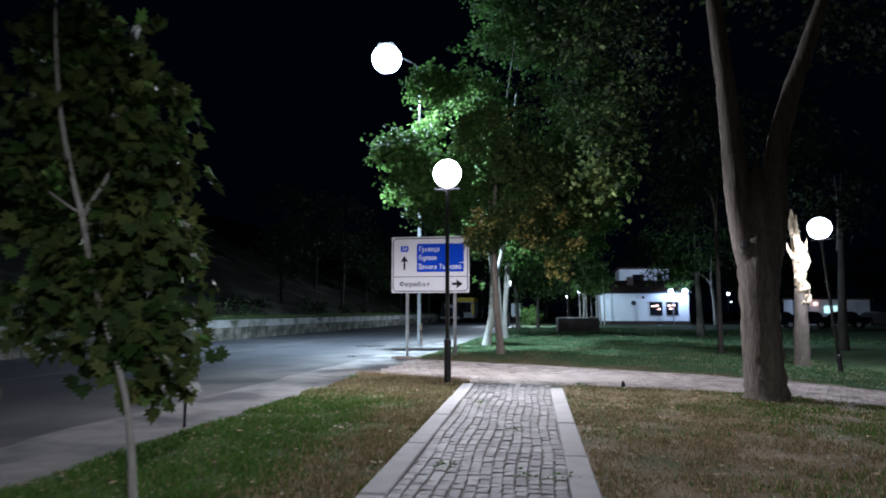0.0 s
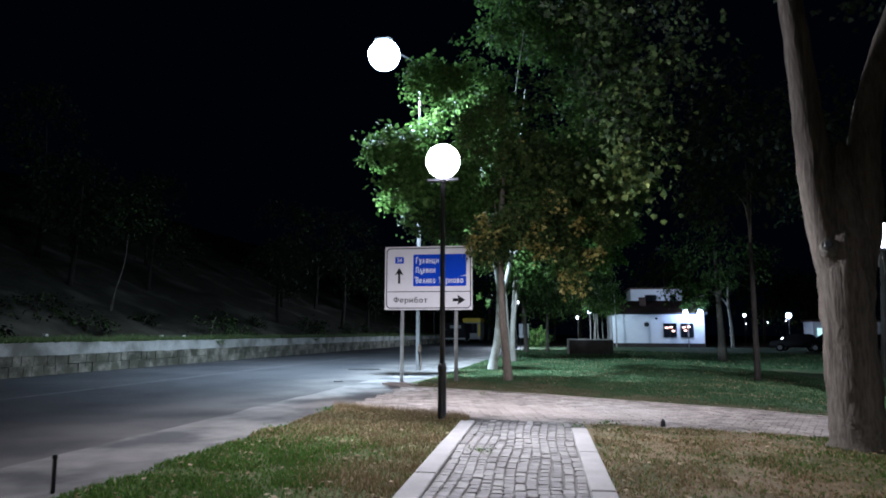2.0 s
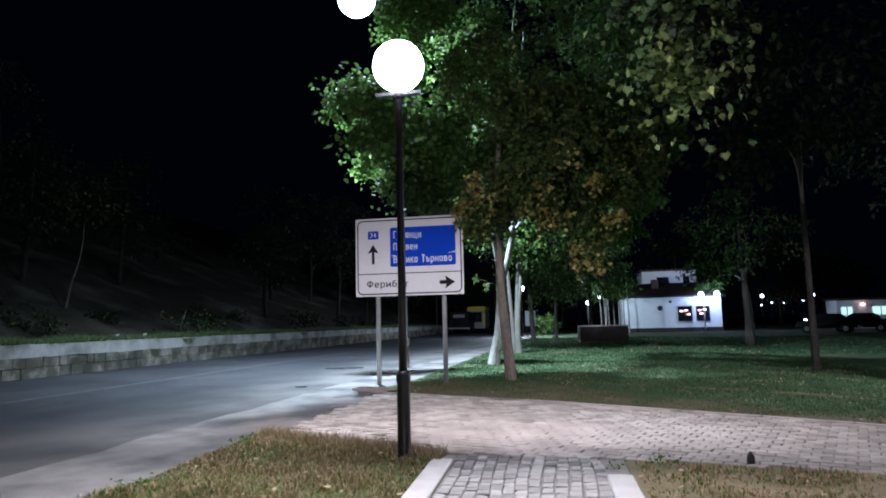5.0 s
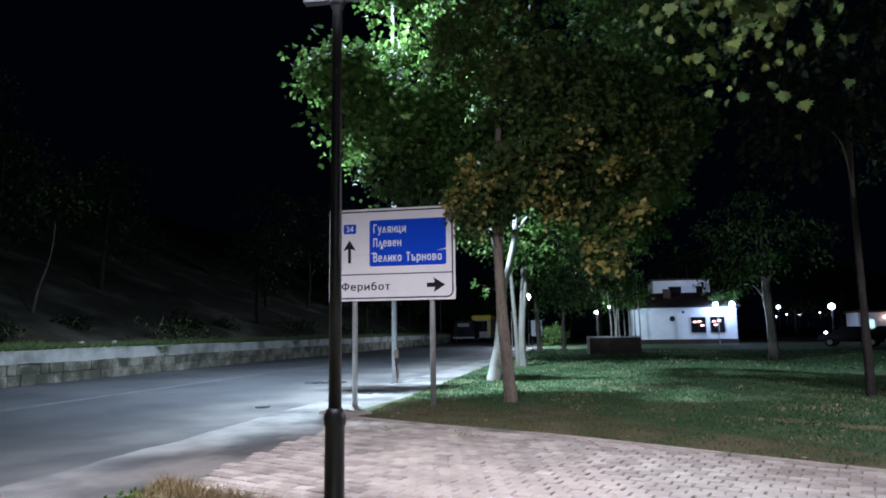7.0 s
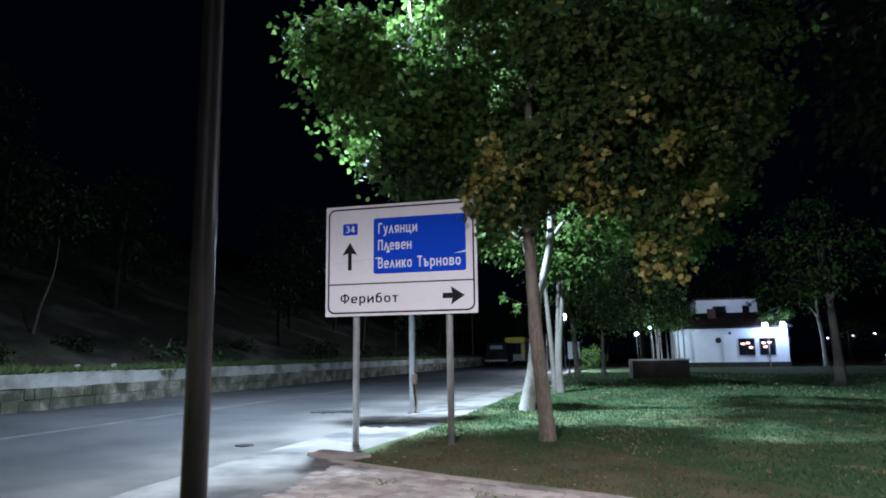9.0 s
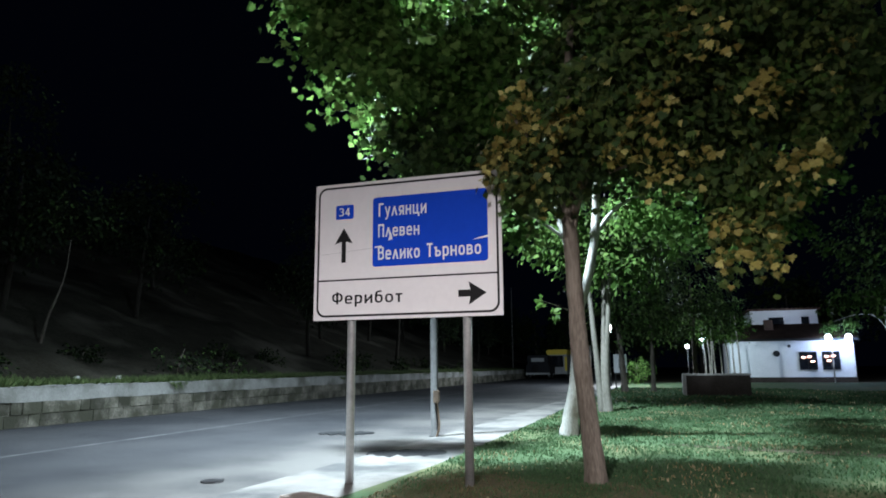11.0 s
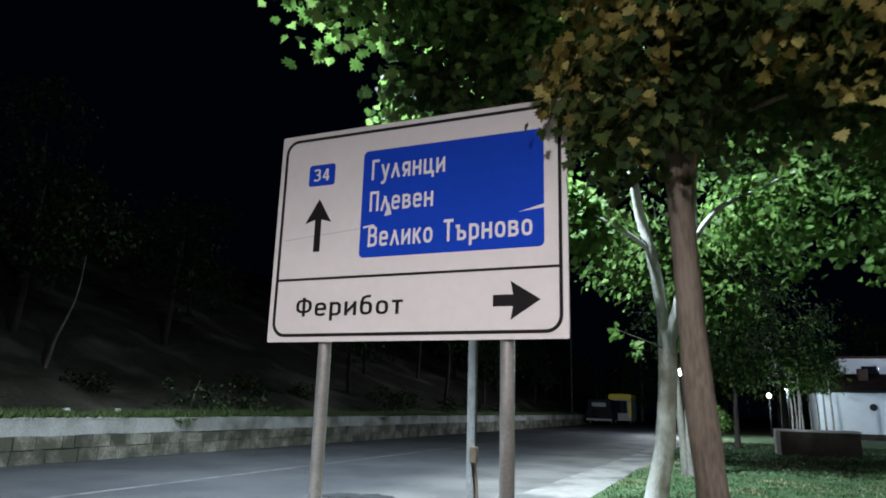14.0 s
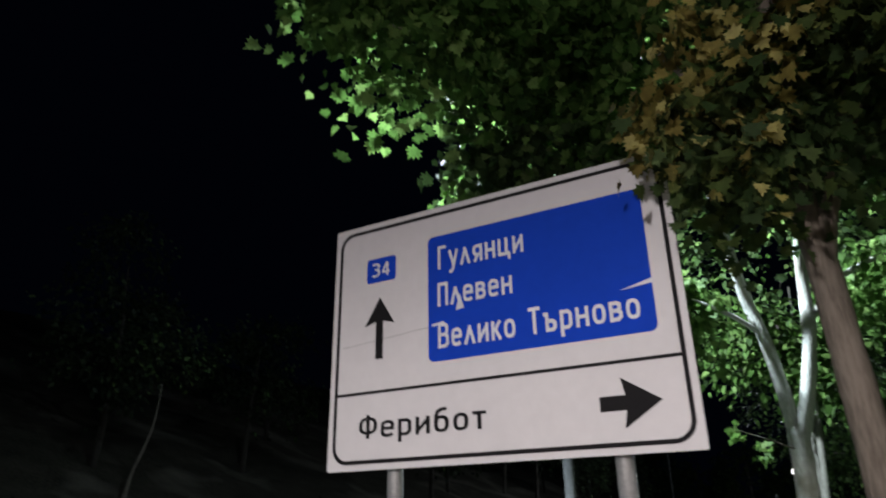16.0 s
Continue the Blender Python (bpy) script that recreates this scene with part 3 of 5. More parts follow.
def text_mesh(body, width, cap, at, material, parent, name, label="", weight=0.135):
    """A word in plain sign lettering, fitted to a width and cap height on the sign's face."""
    total = sum(GLYPH[c][0] for c in body) + 0.12 * (len(body) - 1)
    sx = width / total
    V, F, cx = [], [], 0.0
    for c in body:
        adv, strokes = GLYPH[c]
        for k, st in enumerate(strokes):
            y = at[1] - 0.0015 - 0.0009 * k
            edge = ribbon(st, weight / 2)
            b = len(V)
            for l, r in edge:
                for q in (l, r):
                    V.append((at[0] + (cx + q.x) * sx, y, at[2] + q.y * cap))
            F += [(b + 2 * i, b + 2 * i + 1, b + 2 * i + 3, b + 2 * i + 2) for i in range(len(edge) - 1)]
        cx += adv + 0.12
    return mesh_ob(name, V, F, material, parent, label)


def rounded(x0, x1, z0, z1, r, n=7):
    pts = []
    for cx, cz, a0 in ((x1 - r, z1 - r, 0), (x0 + r, z1 - r, 90), (x0 + r, z0 + r, 180), (x1 - r, z0 + r, 270)):
        for k in range(n + 1):
            a = radians(a0 + 90 * k / n)
            pts.append((cx + r * math.cos(a), cz + r * math.sin(a)))
    return pts


def plate(name, outline, y0, y1, material, parent, label=""):
    """A flat plate of that outline in x and z, from y0 (front) to y1."""
    bm = bmesh.new()
    a = [bm.verts.new((x, y0, z)) for x, z in outline]
    b = [bm.verts.new((x, y1, z)) for x, z in outline]
    bm.faces.new(a)
    bm.faces.new(b[::-1])
    n = len(a)
    for i in range(n):
        bm.faces.new((a[i], b[i], b[(i + 1) % n], a[(i + 1) % n]))
    bmesh.ops.recalc_face_normals(bm, faces=bm.faces[:])
    return part(name, bm, material, parent, label)


def ring(name, outer, inner, y0, y1, material, parent, label=""):
    bm = bmesh.new()
    n = len(outer)
    o0 = [bm.verts.new((x, y0, z)) for x, z in outer]
    i0 = [bm.verts.new((x, y0, z)) for x, z in inner]
    o1 = [bm.verts.new((x, y1, z)) for x, z in outer]
    i1 = [bm.verts.new((x, y1, z)) for x, z in inner]
    for k in range(n):
        m = (k + 1) % n
        bm.faces.new((o0[k], o0[m], i0[m], i0[k]))
        bm.faces.new((o0[k], o1[k], o1[m], o0[m]))
        bm.faces.new((i0[k], i0[m], i1[m], i1[k]))
    bmesh.ops.recalc_face_normals(bm, faces=bm.faces[:])
    return part(name, bm, material, parent, label)


def road_sign():
    s = thing("road_sign", (-5.60, 22.17, 0), "white and blue direction sign on two steel posts", "road sign")
    b, w, h = 2.115, 2.655, 1.895
    plate("panel", rounded(0, w, b, b + h, 0.012, 2), 0.0, 0.022, M_white, s, "white sheet metal sign panel")
    plate("back_frame", rounded(0.03, w - 0.03, b + 0.03, b + h - 0.03, 0.02, 2), 0.0225, 0.05, M_galv, s)
    ring("border", rounded(0.042, w - 0.042, b + 0.042, b + h - 0.042, 0.13), rounded(0.070, w - 0.070, b + 0.070, b + h - 0.070, 0.105), -0.002, 0.0, M_black, s, "black border line")
    plate("divider", [(0.07, b + 0.530), (w - 0.07, b + 0.530), (w - 0.07, b + 0.552), (0.07, b + 0.552)], -0.002, 0.0, M_black, s, "black dividing line")
    plate("blue_field", rounded(0.870, 2.475, b + 0.70, b + 1.655, 0.045, 4), -0.002, 0.0, M_blue, s, "blue panel with white place names")
    plate("route_badge", rounded(0.312, 0.582, b + 1.387, b + 1.587, 0.025, 3), -0.002, 0.0, M_blue, s, "small blue route number badge")
    text_mesh("34", 0.17, 0.115, (0.362, -0.002, b + 1.432), M_letter, s, "lettering")
    text_mesh("Гулянци", 0.69, 0.185, (0.955, -0.002, b + 1.385), M_letter, s, "lettering")
    text_mesh("Плевен", 0.595, 0.18, (0.95, -0.002, b + 1.10), M_letter, s, "lettering")
    text_mesh("Велико", 0.60, 0.185, (0.95, -0.002, b + 0.79), M_letter, s, "lettering")
    text_mesh("Търново", 0.74, 0.185, (1.645, -0.002, b + 0.79), M_letter, s, "lettering")
    text_mesh("Ферибот", 1.03, 0.165, (0.275, 0.0, b + 0.215), M_black, s, "lettering", "black lettering")
    cx = 0.440
    b -= 0.048
    plate("up_arrow", [(cx - 0.033, b + 0.83), (cx + 0.033, b + 0.83), (cx + 0.033, b + 1.12), (cx + 0.135, b + 1.09), (cx, b + 1.31), (cx - 0.135, b + 1.09), (cx - 0.033, b + 1.12)], -0.002, 0.0, M_black, s, "black arrow pointing up")
    b += 0.048
    cz = b + 0.295
    plate("right_arrow", [(2.07, cz - 0.045), (2.23, cz - 0.045), (2.21, cz - 0.15), (2.445, cz), (2.21, cz + 0.15), (2.23, cz + 0.045), (2.07, cz + 0.045)], -0.002, 0.0, M_black, s, "black arrow pointing right")
    plate("tear", [(2.27, b + 0.985), (2.475, b + 1.005), (2.475, b + 1.035)], -0.0032, 0.0, M_letter, s, "torn strip in the blue film")
    plate("tear", [(0.90, b + 0.955), (1.0, b + 0.972), (1.0, b + 0.985), (0.90, b + 0.975)], -0.0032, 0.0, M_letter, s, "torn strip in the blue film")
    plate("peeled_patch", [(1.10, b + 1.05), (1.165, b + 1.06), (1.135, b + 1.17)], -0.0075, 0.0, M_letter, s, "peeled white patch")
    plate("crease", [(0.10, b + 0.90), (0.90, b + 0.958), (0.90, b + 0.964), (0.10, b + 0.905)], -0.0012, 0.0, M_galv, s, "faint crease line")
    for x in (0.525, 2.155):
        part("post", turned([(0.056, -0.2), (0.056, 2.115 + 1.75), (0.050, 2.115 + 1.76)], 18, (x, 0.11, 0)), M_galv, s, "grey galvanised steel post", True)
        for z in (b + 0.3, b + 1.5):
            part("clamp", box_bm(x - 0.075, x + 0.075, 0.05, 0.175, z - 0.025, z + 0.025, 0.006), M_galv, s)
    return s


road_sign()


# ---- lamps ----
def park_lamp(at, h, label, big=0.29, glass=None):
    l = thing("park_lamp", at, label, "street lamp", "park lamps")
    part("base", turned([(0.085, -0.1), (0.085, 0.03), (0.074, 0.05), (0.070, 0.80), (0.078, 0.82), (0.078, 0.87), (0.055, 0.93)], 20), M_iron, l, "thick black lower column", True)
    part("pole", turned([(0.047, 0.9), (0.043, 2.2), (0.036, h - 0.42), (0.05, h - 0.40), (0.05, h - 0.36)], 16), M_iron, l, "slim black iron pole", True)
    part("collar", turned([(0.05, h - 0.40), (0.062, h - 0.36), (0.062, h - 0.29), (0.04, h - 0.27)], 20), M_iron, l, "", True)
    # Globe drawn wider than the lamp to take in its bloom.
    g = part("globe", turned([(0.02, h - big)] + [(big * math.sin(math.pi * k / 14), h - big * math.cos(math.pi * k / 14)) for k in range(1, 14)] + [(0.02, h + big)], 24), glass or M_globe, l, "glowing white lamp globe", True)
    # Added bar, only there to cast a dark band on the ground below.
    part("shadow_bar", box_bm(-0.27, 0.27, -0.035, 0.035, h - 0.37 + 0.02, h - 0.37 + 0.06, 0.005), M_iron, l, "dark bar added under the lamp to shade a band below")
    g.visible_shadow = False
    return l


park_lamp((-2.28, 13.73, 0.02), 4.36, "black iron park lamp with a glowing white globe")
leaning = park_lamp((7.60, 20.2, -0.62), 4.46, "lit black park lamp leaning beside a broken tree trunk", 0.31, M_globe_dim)
leaning.matrix_basis = pose(7.60, 20.2, -0.62, -2.5, -4.2, 0)
# Unseen lamp, added to carry the light behind the path's start.
park_lamp((3.2, -4.5, 0.02), 4.36, "unseen park lamp added behind the footpath", 0.29, M_globe_dim)
park_lamp((-4.9, 66.0, 0.0), 4.3, "far lit park lamp beside the road", 0.25, M_globe_dim)


def street_lamp():
    l = thing("street_lamp", (-5.9, 28.2, 0), "tall grey steel street lamp with a switch box", "street lamp")
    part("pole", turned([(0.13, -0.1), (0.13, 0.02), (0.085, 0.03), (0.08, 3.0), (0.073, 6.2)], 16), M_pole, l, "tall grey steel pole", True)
    # Upper pole coloured dark so that the lamp's light hardly shows on it.
    part("upper_pole", turned([(0.068, 6.19), (0.06, 12.0), (0.03, 12.04)], 16), M_iron, l, "upper pole section, darkened against the lamp's light", True)
    bm = bmesh.new()
    p, r = smooth_path([(0, 0, 11.9), (-0.15, -0.15, 12.25), (-0.6, -0.65, 12.42), (-0.95, -1.05, 12.42)], [0.045, 0.04, 0.035, 0.035])
    tube(bm, p, r, 10)
    # The arm is darkened the same way, against light from the lamp.
    part("arm", bm, M_iron, l, "", True)
    bm = box_bm(-1.5, -0.85, -1.55, -1.0, 12.62, 12.85, 0.05)
    part("lamp_head", bm, M_pole, l, "flat grey lamp head")
    # Glass far larger than a lamp head's: the bloom is built into its shape.
    d = part("diffuser", turned([(0.05, 11.60)] + [(0.62 * math.sin(math.pi * k / 14), 12.20 - 0.60 * math.cos(math.pi * k / 14)) for k in range(1, 13)], 24, (-1.17, -1.28, 0.0)), M_globe_blue, l, "glowing bluish white lamp glass, enlarged for its bloom", True)
    d.visible_shadow = False
    part("switch_box", box_bm(0.02, 0.15, -0.17, -0.07, 0.72, 0.98, 0.012), M_rust, l, "weathered rusty switch box")
    bm = bmesh.new()
    p, r = smooth_path([(0.09, -0.12, 0.74), (0.13, -0.13, 0.5), (0.15, -0.13, 0.22), (0.08, -0.12, 0.0)], [0.022] * 4)
    tube(bm, p, r, 8)
    part("cable", bm, M_rust, l, "bent brown cable conduit", True)
    return l


street_lamp()


# ---- trees ----
def sign_tree():
    t = thing("maple_tree", (0, 0, 0), "maple with brown bark and yellowing lower leaves", "tree", "park trees")
    limbs("trunk", [("trunk", [(-1.98, 23.0, -0.1), (-2.02, 23.0, 0.5), (-2.12, 23.0, 1.7), (-2.17, 23.0, 3.0), (-2.2, 23.0, 3.9), (-2.15, 23.05, 5.4), (-2.0, 23.1, 6.8)], [0.17, 0.125, 0.115, 0.105, 0.10, 0.07, 0.03]),
                    ("limb", [(-2.18, 23.0, 3.3), (-2.0, 22.95, 3.9), (-1.5, 22.8, 4.9), (-0.9, 22.6, 5.8)], [0.08, 0.07, 0.05, 0.02]),
                    ("limb", [(-2.2, 23.0, 3.6), (-2.4, 22.8, 4.2), (-2.9, 22.4, 4.9)], [0.06, 0.045, 0.015])], M_bark_brown, t, 3)
    twigs(t, (-2.17, 23.0, 3.9), [(-0.3, 22.6, 4.3), (-2.8, 22.1, 4.1), (-1.2, 21.9, 5.4), (-2.5, 23.6, 6.2), (-0.2, 23.2, 5.8)], 0.035, M_bark_brown, 8)
    crown("crown", [((-1.3, 22.9, 5.6), (2.1, 1.8, 1.6), 430, (0.46, 0.006, 0.36, 0.174)), ((-2.5, 22.4, 3.95), (0.4, 0.45, 0.32), 36, (0.62, 0.03, 0.33, 0.02)),
                    ((-0.1, 22.6, 4.3), (0.95, 0.9, 0.75), 120, (0.42, 0.025, 0.40, 0.155)), ((-0.05, 22.5, 3.25), (0.35, 0.5, 0.5), 18, (0.25, 0.22, 0.48, 0.05)), ((0.65, 23.2, 5.3), (1.15, 1.0, 1.1), 120, (0.42, 0.015, 0.38, 0.185)),
                    ((-0.95, 22.4, 4.45), (1.0, 0.8, 0.35), 64, (0.48, 0.03, 0.38, 0.11)), ((-1.8, 22.9, 7.4), (1.8, 1.8, 1.3), 170, (0.4, 0.01, 0.29, 0.3))]
                   + [(at, (0.06, 0.06, 0.14), 2, (0.05, 0.85, 0.1, 0)) for at in ((-2.75, 21.9, 4.2), (-2.38, 21.85, 4.42), (-1.42, 21.9, 4.06), (-0.84, 21.9, 3.9), (-2.06, 21.85, 4.5), (-2.6, 21.7, 4.65), (-1.0, 21.6, 4.5), (0.55, 22.0, 3.7), (0.2, 21.9, 4.6))], [M_leaf_dark, M_leaf_yellow, M_leaf_olive, M_leaf], t, 21, 0.098, MAPLE, 38, 0.175, 0.9)
    for sprig, at, rad, n in ((27, (-2.62, 21.92, 3.98), (0.26, 0.14, 0.34), 20), (28, (-2.45, 22.0, 3.65), (0.2, 0.15, 0.25), 8), (29, (-2.88, 21.86, 3.98), (0.16, 0.10, 0.22), 11)):
        crown("sprig", [(at, rad, n, (0.35, 0.32, 0.33))], [M_leaf_dark, M_leaf_yellow, M_leaf_olive], t, sprig, 0.10, MAPLE, 11, 0.09, 0.9, "yellowing leaves hanging beside the sign")
    return t


def lit_tree():
    t = thing("maple_tree", (0, 0, 0), "large maple with pale lit trunk and bright green crown", "tree", "park trees")
    limbs("trunk", [("trunk", [(-3.12, 28.8, -0.1), (-3.05, 28.8, 0.35), (-2.88, 28.8, 1.2), (-2.80, 28.8, 2.1), (-2.78, 28.8, 2.9)], [0.235, 0.175, 0.152, 0.145, 0.14]),
                    ("limb", [(-2.79, 28.8, 2.7), (-2.86, 28.8, 3.4), (-2.97, 28.75, 4.2), (-3.15, 28.6, 5.1), (-3.3, 27.8, 7.2), (-3.4, 27, 9.5)], [0.11, 0.095, 0.09, 0.08, 0.06, 0.03]),
                    ("limb", [(-2.77, 28.8, 2.7), (-2.52, 28.8, 3.5), (-2.36, 28.8, 4.3), (-2.28, 28.8, 5.3), (-2.0, 28, 7.5), (-1.6, 27, 10.5)], [0.12, 0.10, 0.095, 0.085, 0.06, 0.03]),
                    ("limb", [(-2.36, 28.8, 4.3), (-1.9, 28.9, 4.9), (-1.2, 29.2, 5.3), (-0.3, 29.6, 5.8)], [0.05, 0.045, 0.035, 0.015]),
                    ("limb", [(-2.95, 28.75, 4.2), (-3.3, 28.5, 4.5), (-3.8, 28.3, 4.8)], [0.045, 0.035, 0.012])], M_bark_white, t, 5, 10)
    twigs(t, (-3.3, 27.6, 7.0), [(-5.5, 22.0, 7.0), (-5.0, 22.0, 5.8), (-4.4, 23.5, 9.6), (-2.2, 25, 8.0)], 0.05, M_bark_pale, 6)
    twigs(t, (-2.0, 28, 7.3), [(1, 26, 8), (0, 29.8, 5.2), (-1.5, 25, 12)], 0.05, M_bark_pale, 7)
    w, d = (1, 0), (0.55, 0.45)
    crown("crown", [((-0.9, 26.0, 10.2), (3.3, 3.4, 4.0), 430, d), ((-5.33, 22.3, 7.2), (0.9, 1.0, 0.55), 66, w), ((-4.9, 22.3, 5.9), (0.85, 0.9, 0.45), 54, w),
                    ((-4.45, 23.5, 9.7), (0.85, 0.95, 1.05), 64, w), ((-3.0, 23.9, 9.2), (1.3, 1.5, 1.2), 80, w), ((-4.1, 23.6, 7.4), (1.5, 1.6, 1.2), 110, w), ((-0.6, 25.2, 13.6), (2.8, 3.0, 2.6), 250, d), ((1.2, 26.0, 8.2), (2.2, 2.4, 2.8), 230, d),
                    # The last two lobes here use dark leaves to paint the upper tiers' shade.
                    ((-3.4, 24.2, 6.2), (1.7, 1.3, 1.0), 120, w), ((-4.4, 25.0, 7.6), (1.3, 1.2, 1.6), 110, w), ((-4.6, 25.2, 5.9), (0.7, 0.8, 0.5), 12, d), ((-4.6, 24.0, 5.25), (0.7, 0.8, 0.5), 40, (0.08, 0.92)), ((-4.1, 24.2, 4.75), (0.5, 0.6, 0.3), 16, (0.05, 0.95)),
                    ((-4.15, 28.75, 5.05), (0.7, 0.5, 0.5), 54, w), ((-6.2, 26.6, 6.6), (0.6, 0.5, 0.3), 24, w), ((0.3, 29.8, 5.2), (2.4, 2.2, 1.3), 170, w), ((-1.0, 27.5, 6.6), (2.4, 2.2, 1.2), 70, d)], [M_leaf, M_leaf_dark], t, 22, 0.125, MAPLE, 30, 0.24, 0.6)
    limbs("twig", [("twig", [(-2.82, 28.75, 2.6), (-3.1, 28.45, 2.72), (-3.45, 28.2, 2.85)], [0.015, 0.01, 0.004])], M_bark, t, 55, 6)
    for seed, at, n in ((56, (-3.46, 28.2, 2.84), 4), (57, (-3.15, 28.25, 2.58), 4)):
        crown("spray", [(at, (0.12, 0.1, 0.1), n, (1,))], [M_leaf], t, seed, 0.125, MAPLE, 4, 0.06, 0.5, "small leafy spray low on the trunk")
    return t


def far_tree(x, y, h, seed, lobes, pale=True, label="slim park tree with grey trunk and dark crown", r=0.16, stems=1, leaves=(M_leaf, M_leaf_dark), bark=M_bark):
    t = thing("park_tree", (x, y, dip(x, y)), label, "tree", "park trees")
    rng = random.Random(seed)
    L = []
    for k in range(stems):
        dx, dy = rng.uniform(-0.5, 0.5), rng.uniform(-0.4, 0.4)
        L.append(("trunk" if k == 0 else "stem", [(0.12 * k, 0, -0.1), (0.12 * k + dx * 0.15, dy * 0.1, h * 0.15), (0.3 * k + dx * 0.5, dy * 0.5, h * 0.45), (0.5 * k + dx, dy, h * 0.8)], [r * 1.35, r, r * 0.75, r * 0.2]))
    limbs("trunk", L, M_bark_mid if pale else bark, t, seed)
    twigs(t, (0, 0, h * 0.45), [l[0] for l in lobes][:5], r * 0.35, M_bark, seed + 1)
    crown("crown", lobes, list(leaves), t, seed, 0.22, OVAL, 14, 0.36, 0.4)
    return t


def big_tree():
    t = thing("park_tree", (0, 0, 0), "big old park tree with forked grey trunk and knot", "tree", "park trees")
    y = 12.15
    limbs("trunk", [("trunk", [(3.40, y, -0.1), (3.38, y, 0.12), (3.36, y, 0.6), (3.34, y, 1.4), (3.34, y, 2.1), (3.36, y, 2.7), (3.37, y, 3.3), (3.38, y, 4.0)], [0.48, 0.36, 0.32, 0.31, 0.33, 0.30, 0.22, 0.06]),
                    ("limb", [(3.33, y, 1.3), (3.25, y, 2.2), (3.09, y, 3.1), (3.03, y, 4.0), (2.95, y, 5.2), (2.78, y - 0.1, 6.8), (2.5, y - 0.3, 9)], [0.2, 0.235, 0.22, 0.20, 0.17, 0.13, 0.05]),
                    ("limb", [(3.36, y, 1.3), (3.46, y, 2.2), (3.64, y, 3.1), (3.68, y, 4.0), (3.95, y, 5.1), (4.45, y, 6.5), (5.2, y + 0.2, 8.5)], [0.2, 0.235, 0.21, 0.19, 0.16, 0.12, 0.05])], M_bark, t, 11, 14)
    bm = bmesh.new()
    p, r = smooth_path([(3.12, y - 0.16, 2.54), (3.08, y - 0.235, 2.58), (3.07, y - 0.265, 2.59)], [0.13, 0.10, 0.078])
    tube(bm, p, r, 12)
    k = part("knot", bm, M_bark_mid, t, "pale round branch scar", True)
    part("knot_core", turned([(0.055, 0), (0.04, 0.01)], 12, (0, 0, 0)), M_dark, k).matrix_basis = look((3.069, y - 0.268, 2.59), (3.10, y - 0.2, 2.57))
    # Upper and right lobes take near-black leaves to paint them as unlit.
    crown("crown", [((3.5, 11.5, 10.0), (5.0, 4.5, 2.6), 420, (0, 0.15, 0.85)), ((1.3, 15.5, 7.4), (1.6, 2.2, 1.6), 130, (0.02, 0.38, 0.6)), ((6.5, 14, 8.5), (3, 3, 1.8), 160, (0, 0.05, 0.95)), ((1.15, 15.3, 5.6), (0.8, 0.9, 0.8), 44, (0.1, 0.6, 0.3)), ((1.0, 15.1, 4.55), (0.4, 0.5, 0.45), 16, (0.35, 0.65, 0))], [M_leaf_olive, M_leaf_dark, M_leaf_unlit], t, 24, 0.105, MAPLE, 20, 0.30, 0.5)
    return t


def broken_trunk():
    t = thing("broken_tree", (7.15, 21.9, -0.30), "broken tree trunk with pale torn wood at its top", "tree stump")
    rng = random.Random(9)
    bm = bmesh.new()
    p, r = smooth_path([(0, 0, -0.1), (0.0, 0, 0.4), (0.02, 0, 1.6), (0.05, 0, 2.5)], [0.30, 0.23, 0.20, 0.18])
    tube(bm, p, r, 12, 0.1, rng)
    part("trunk", bm, M_bark, t, "grey bark trunk", True)
    bm = bmesh.new()
    p, r = smooth_path([(0.05, 0, 2.0), (0.12, -0.02, 2.45), (0.0, -0.02, 2.8), (0.10, -0.02, 3.3), (0.0, 0.0, 3.9), (-0.08, 0.02, 4.4), (-0.12, 0.0, 4.9)], [0.17, 0.20, 0.13, 0.20, 0.15, 0.12, 0.02])
    tube(bm, p, r, 11, 0.34, rng)
    part("torn_wood", bm, M_wood, t, "pale splintered heartwood")
    for k in range(9):
        a, z = rng.uniform(0, 6.28), rng.uniform(2.3, 4.2)
        bm = bmesh.new()
        o = Vector((math.cos(a), math.sin(a), 0))
        tube(bm, [o * 0.10 + Vector((0, 0, z)), o * 0.24 + Vector((0, 0, z + 0.25)), o * rng.uniform(0.2, 0.34) + Vector((0, 0, z + rng.uniform(0.4, 0.7)))], [0.07, 0.045, 0.006], 6, 0.2, rng)
        part("splinter", bm, M_wood, t)
    return t


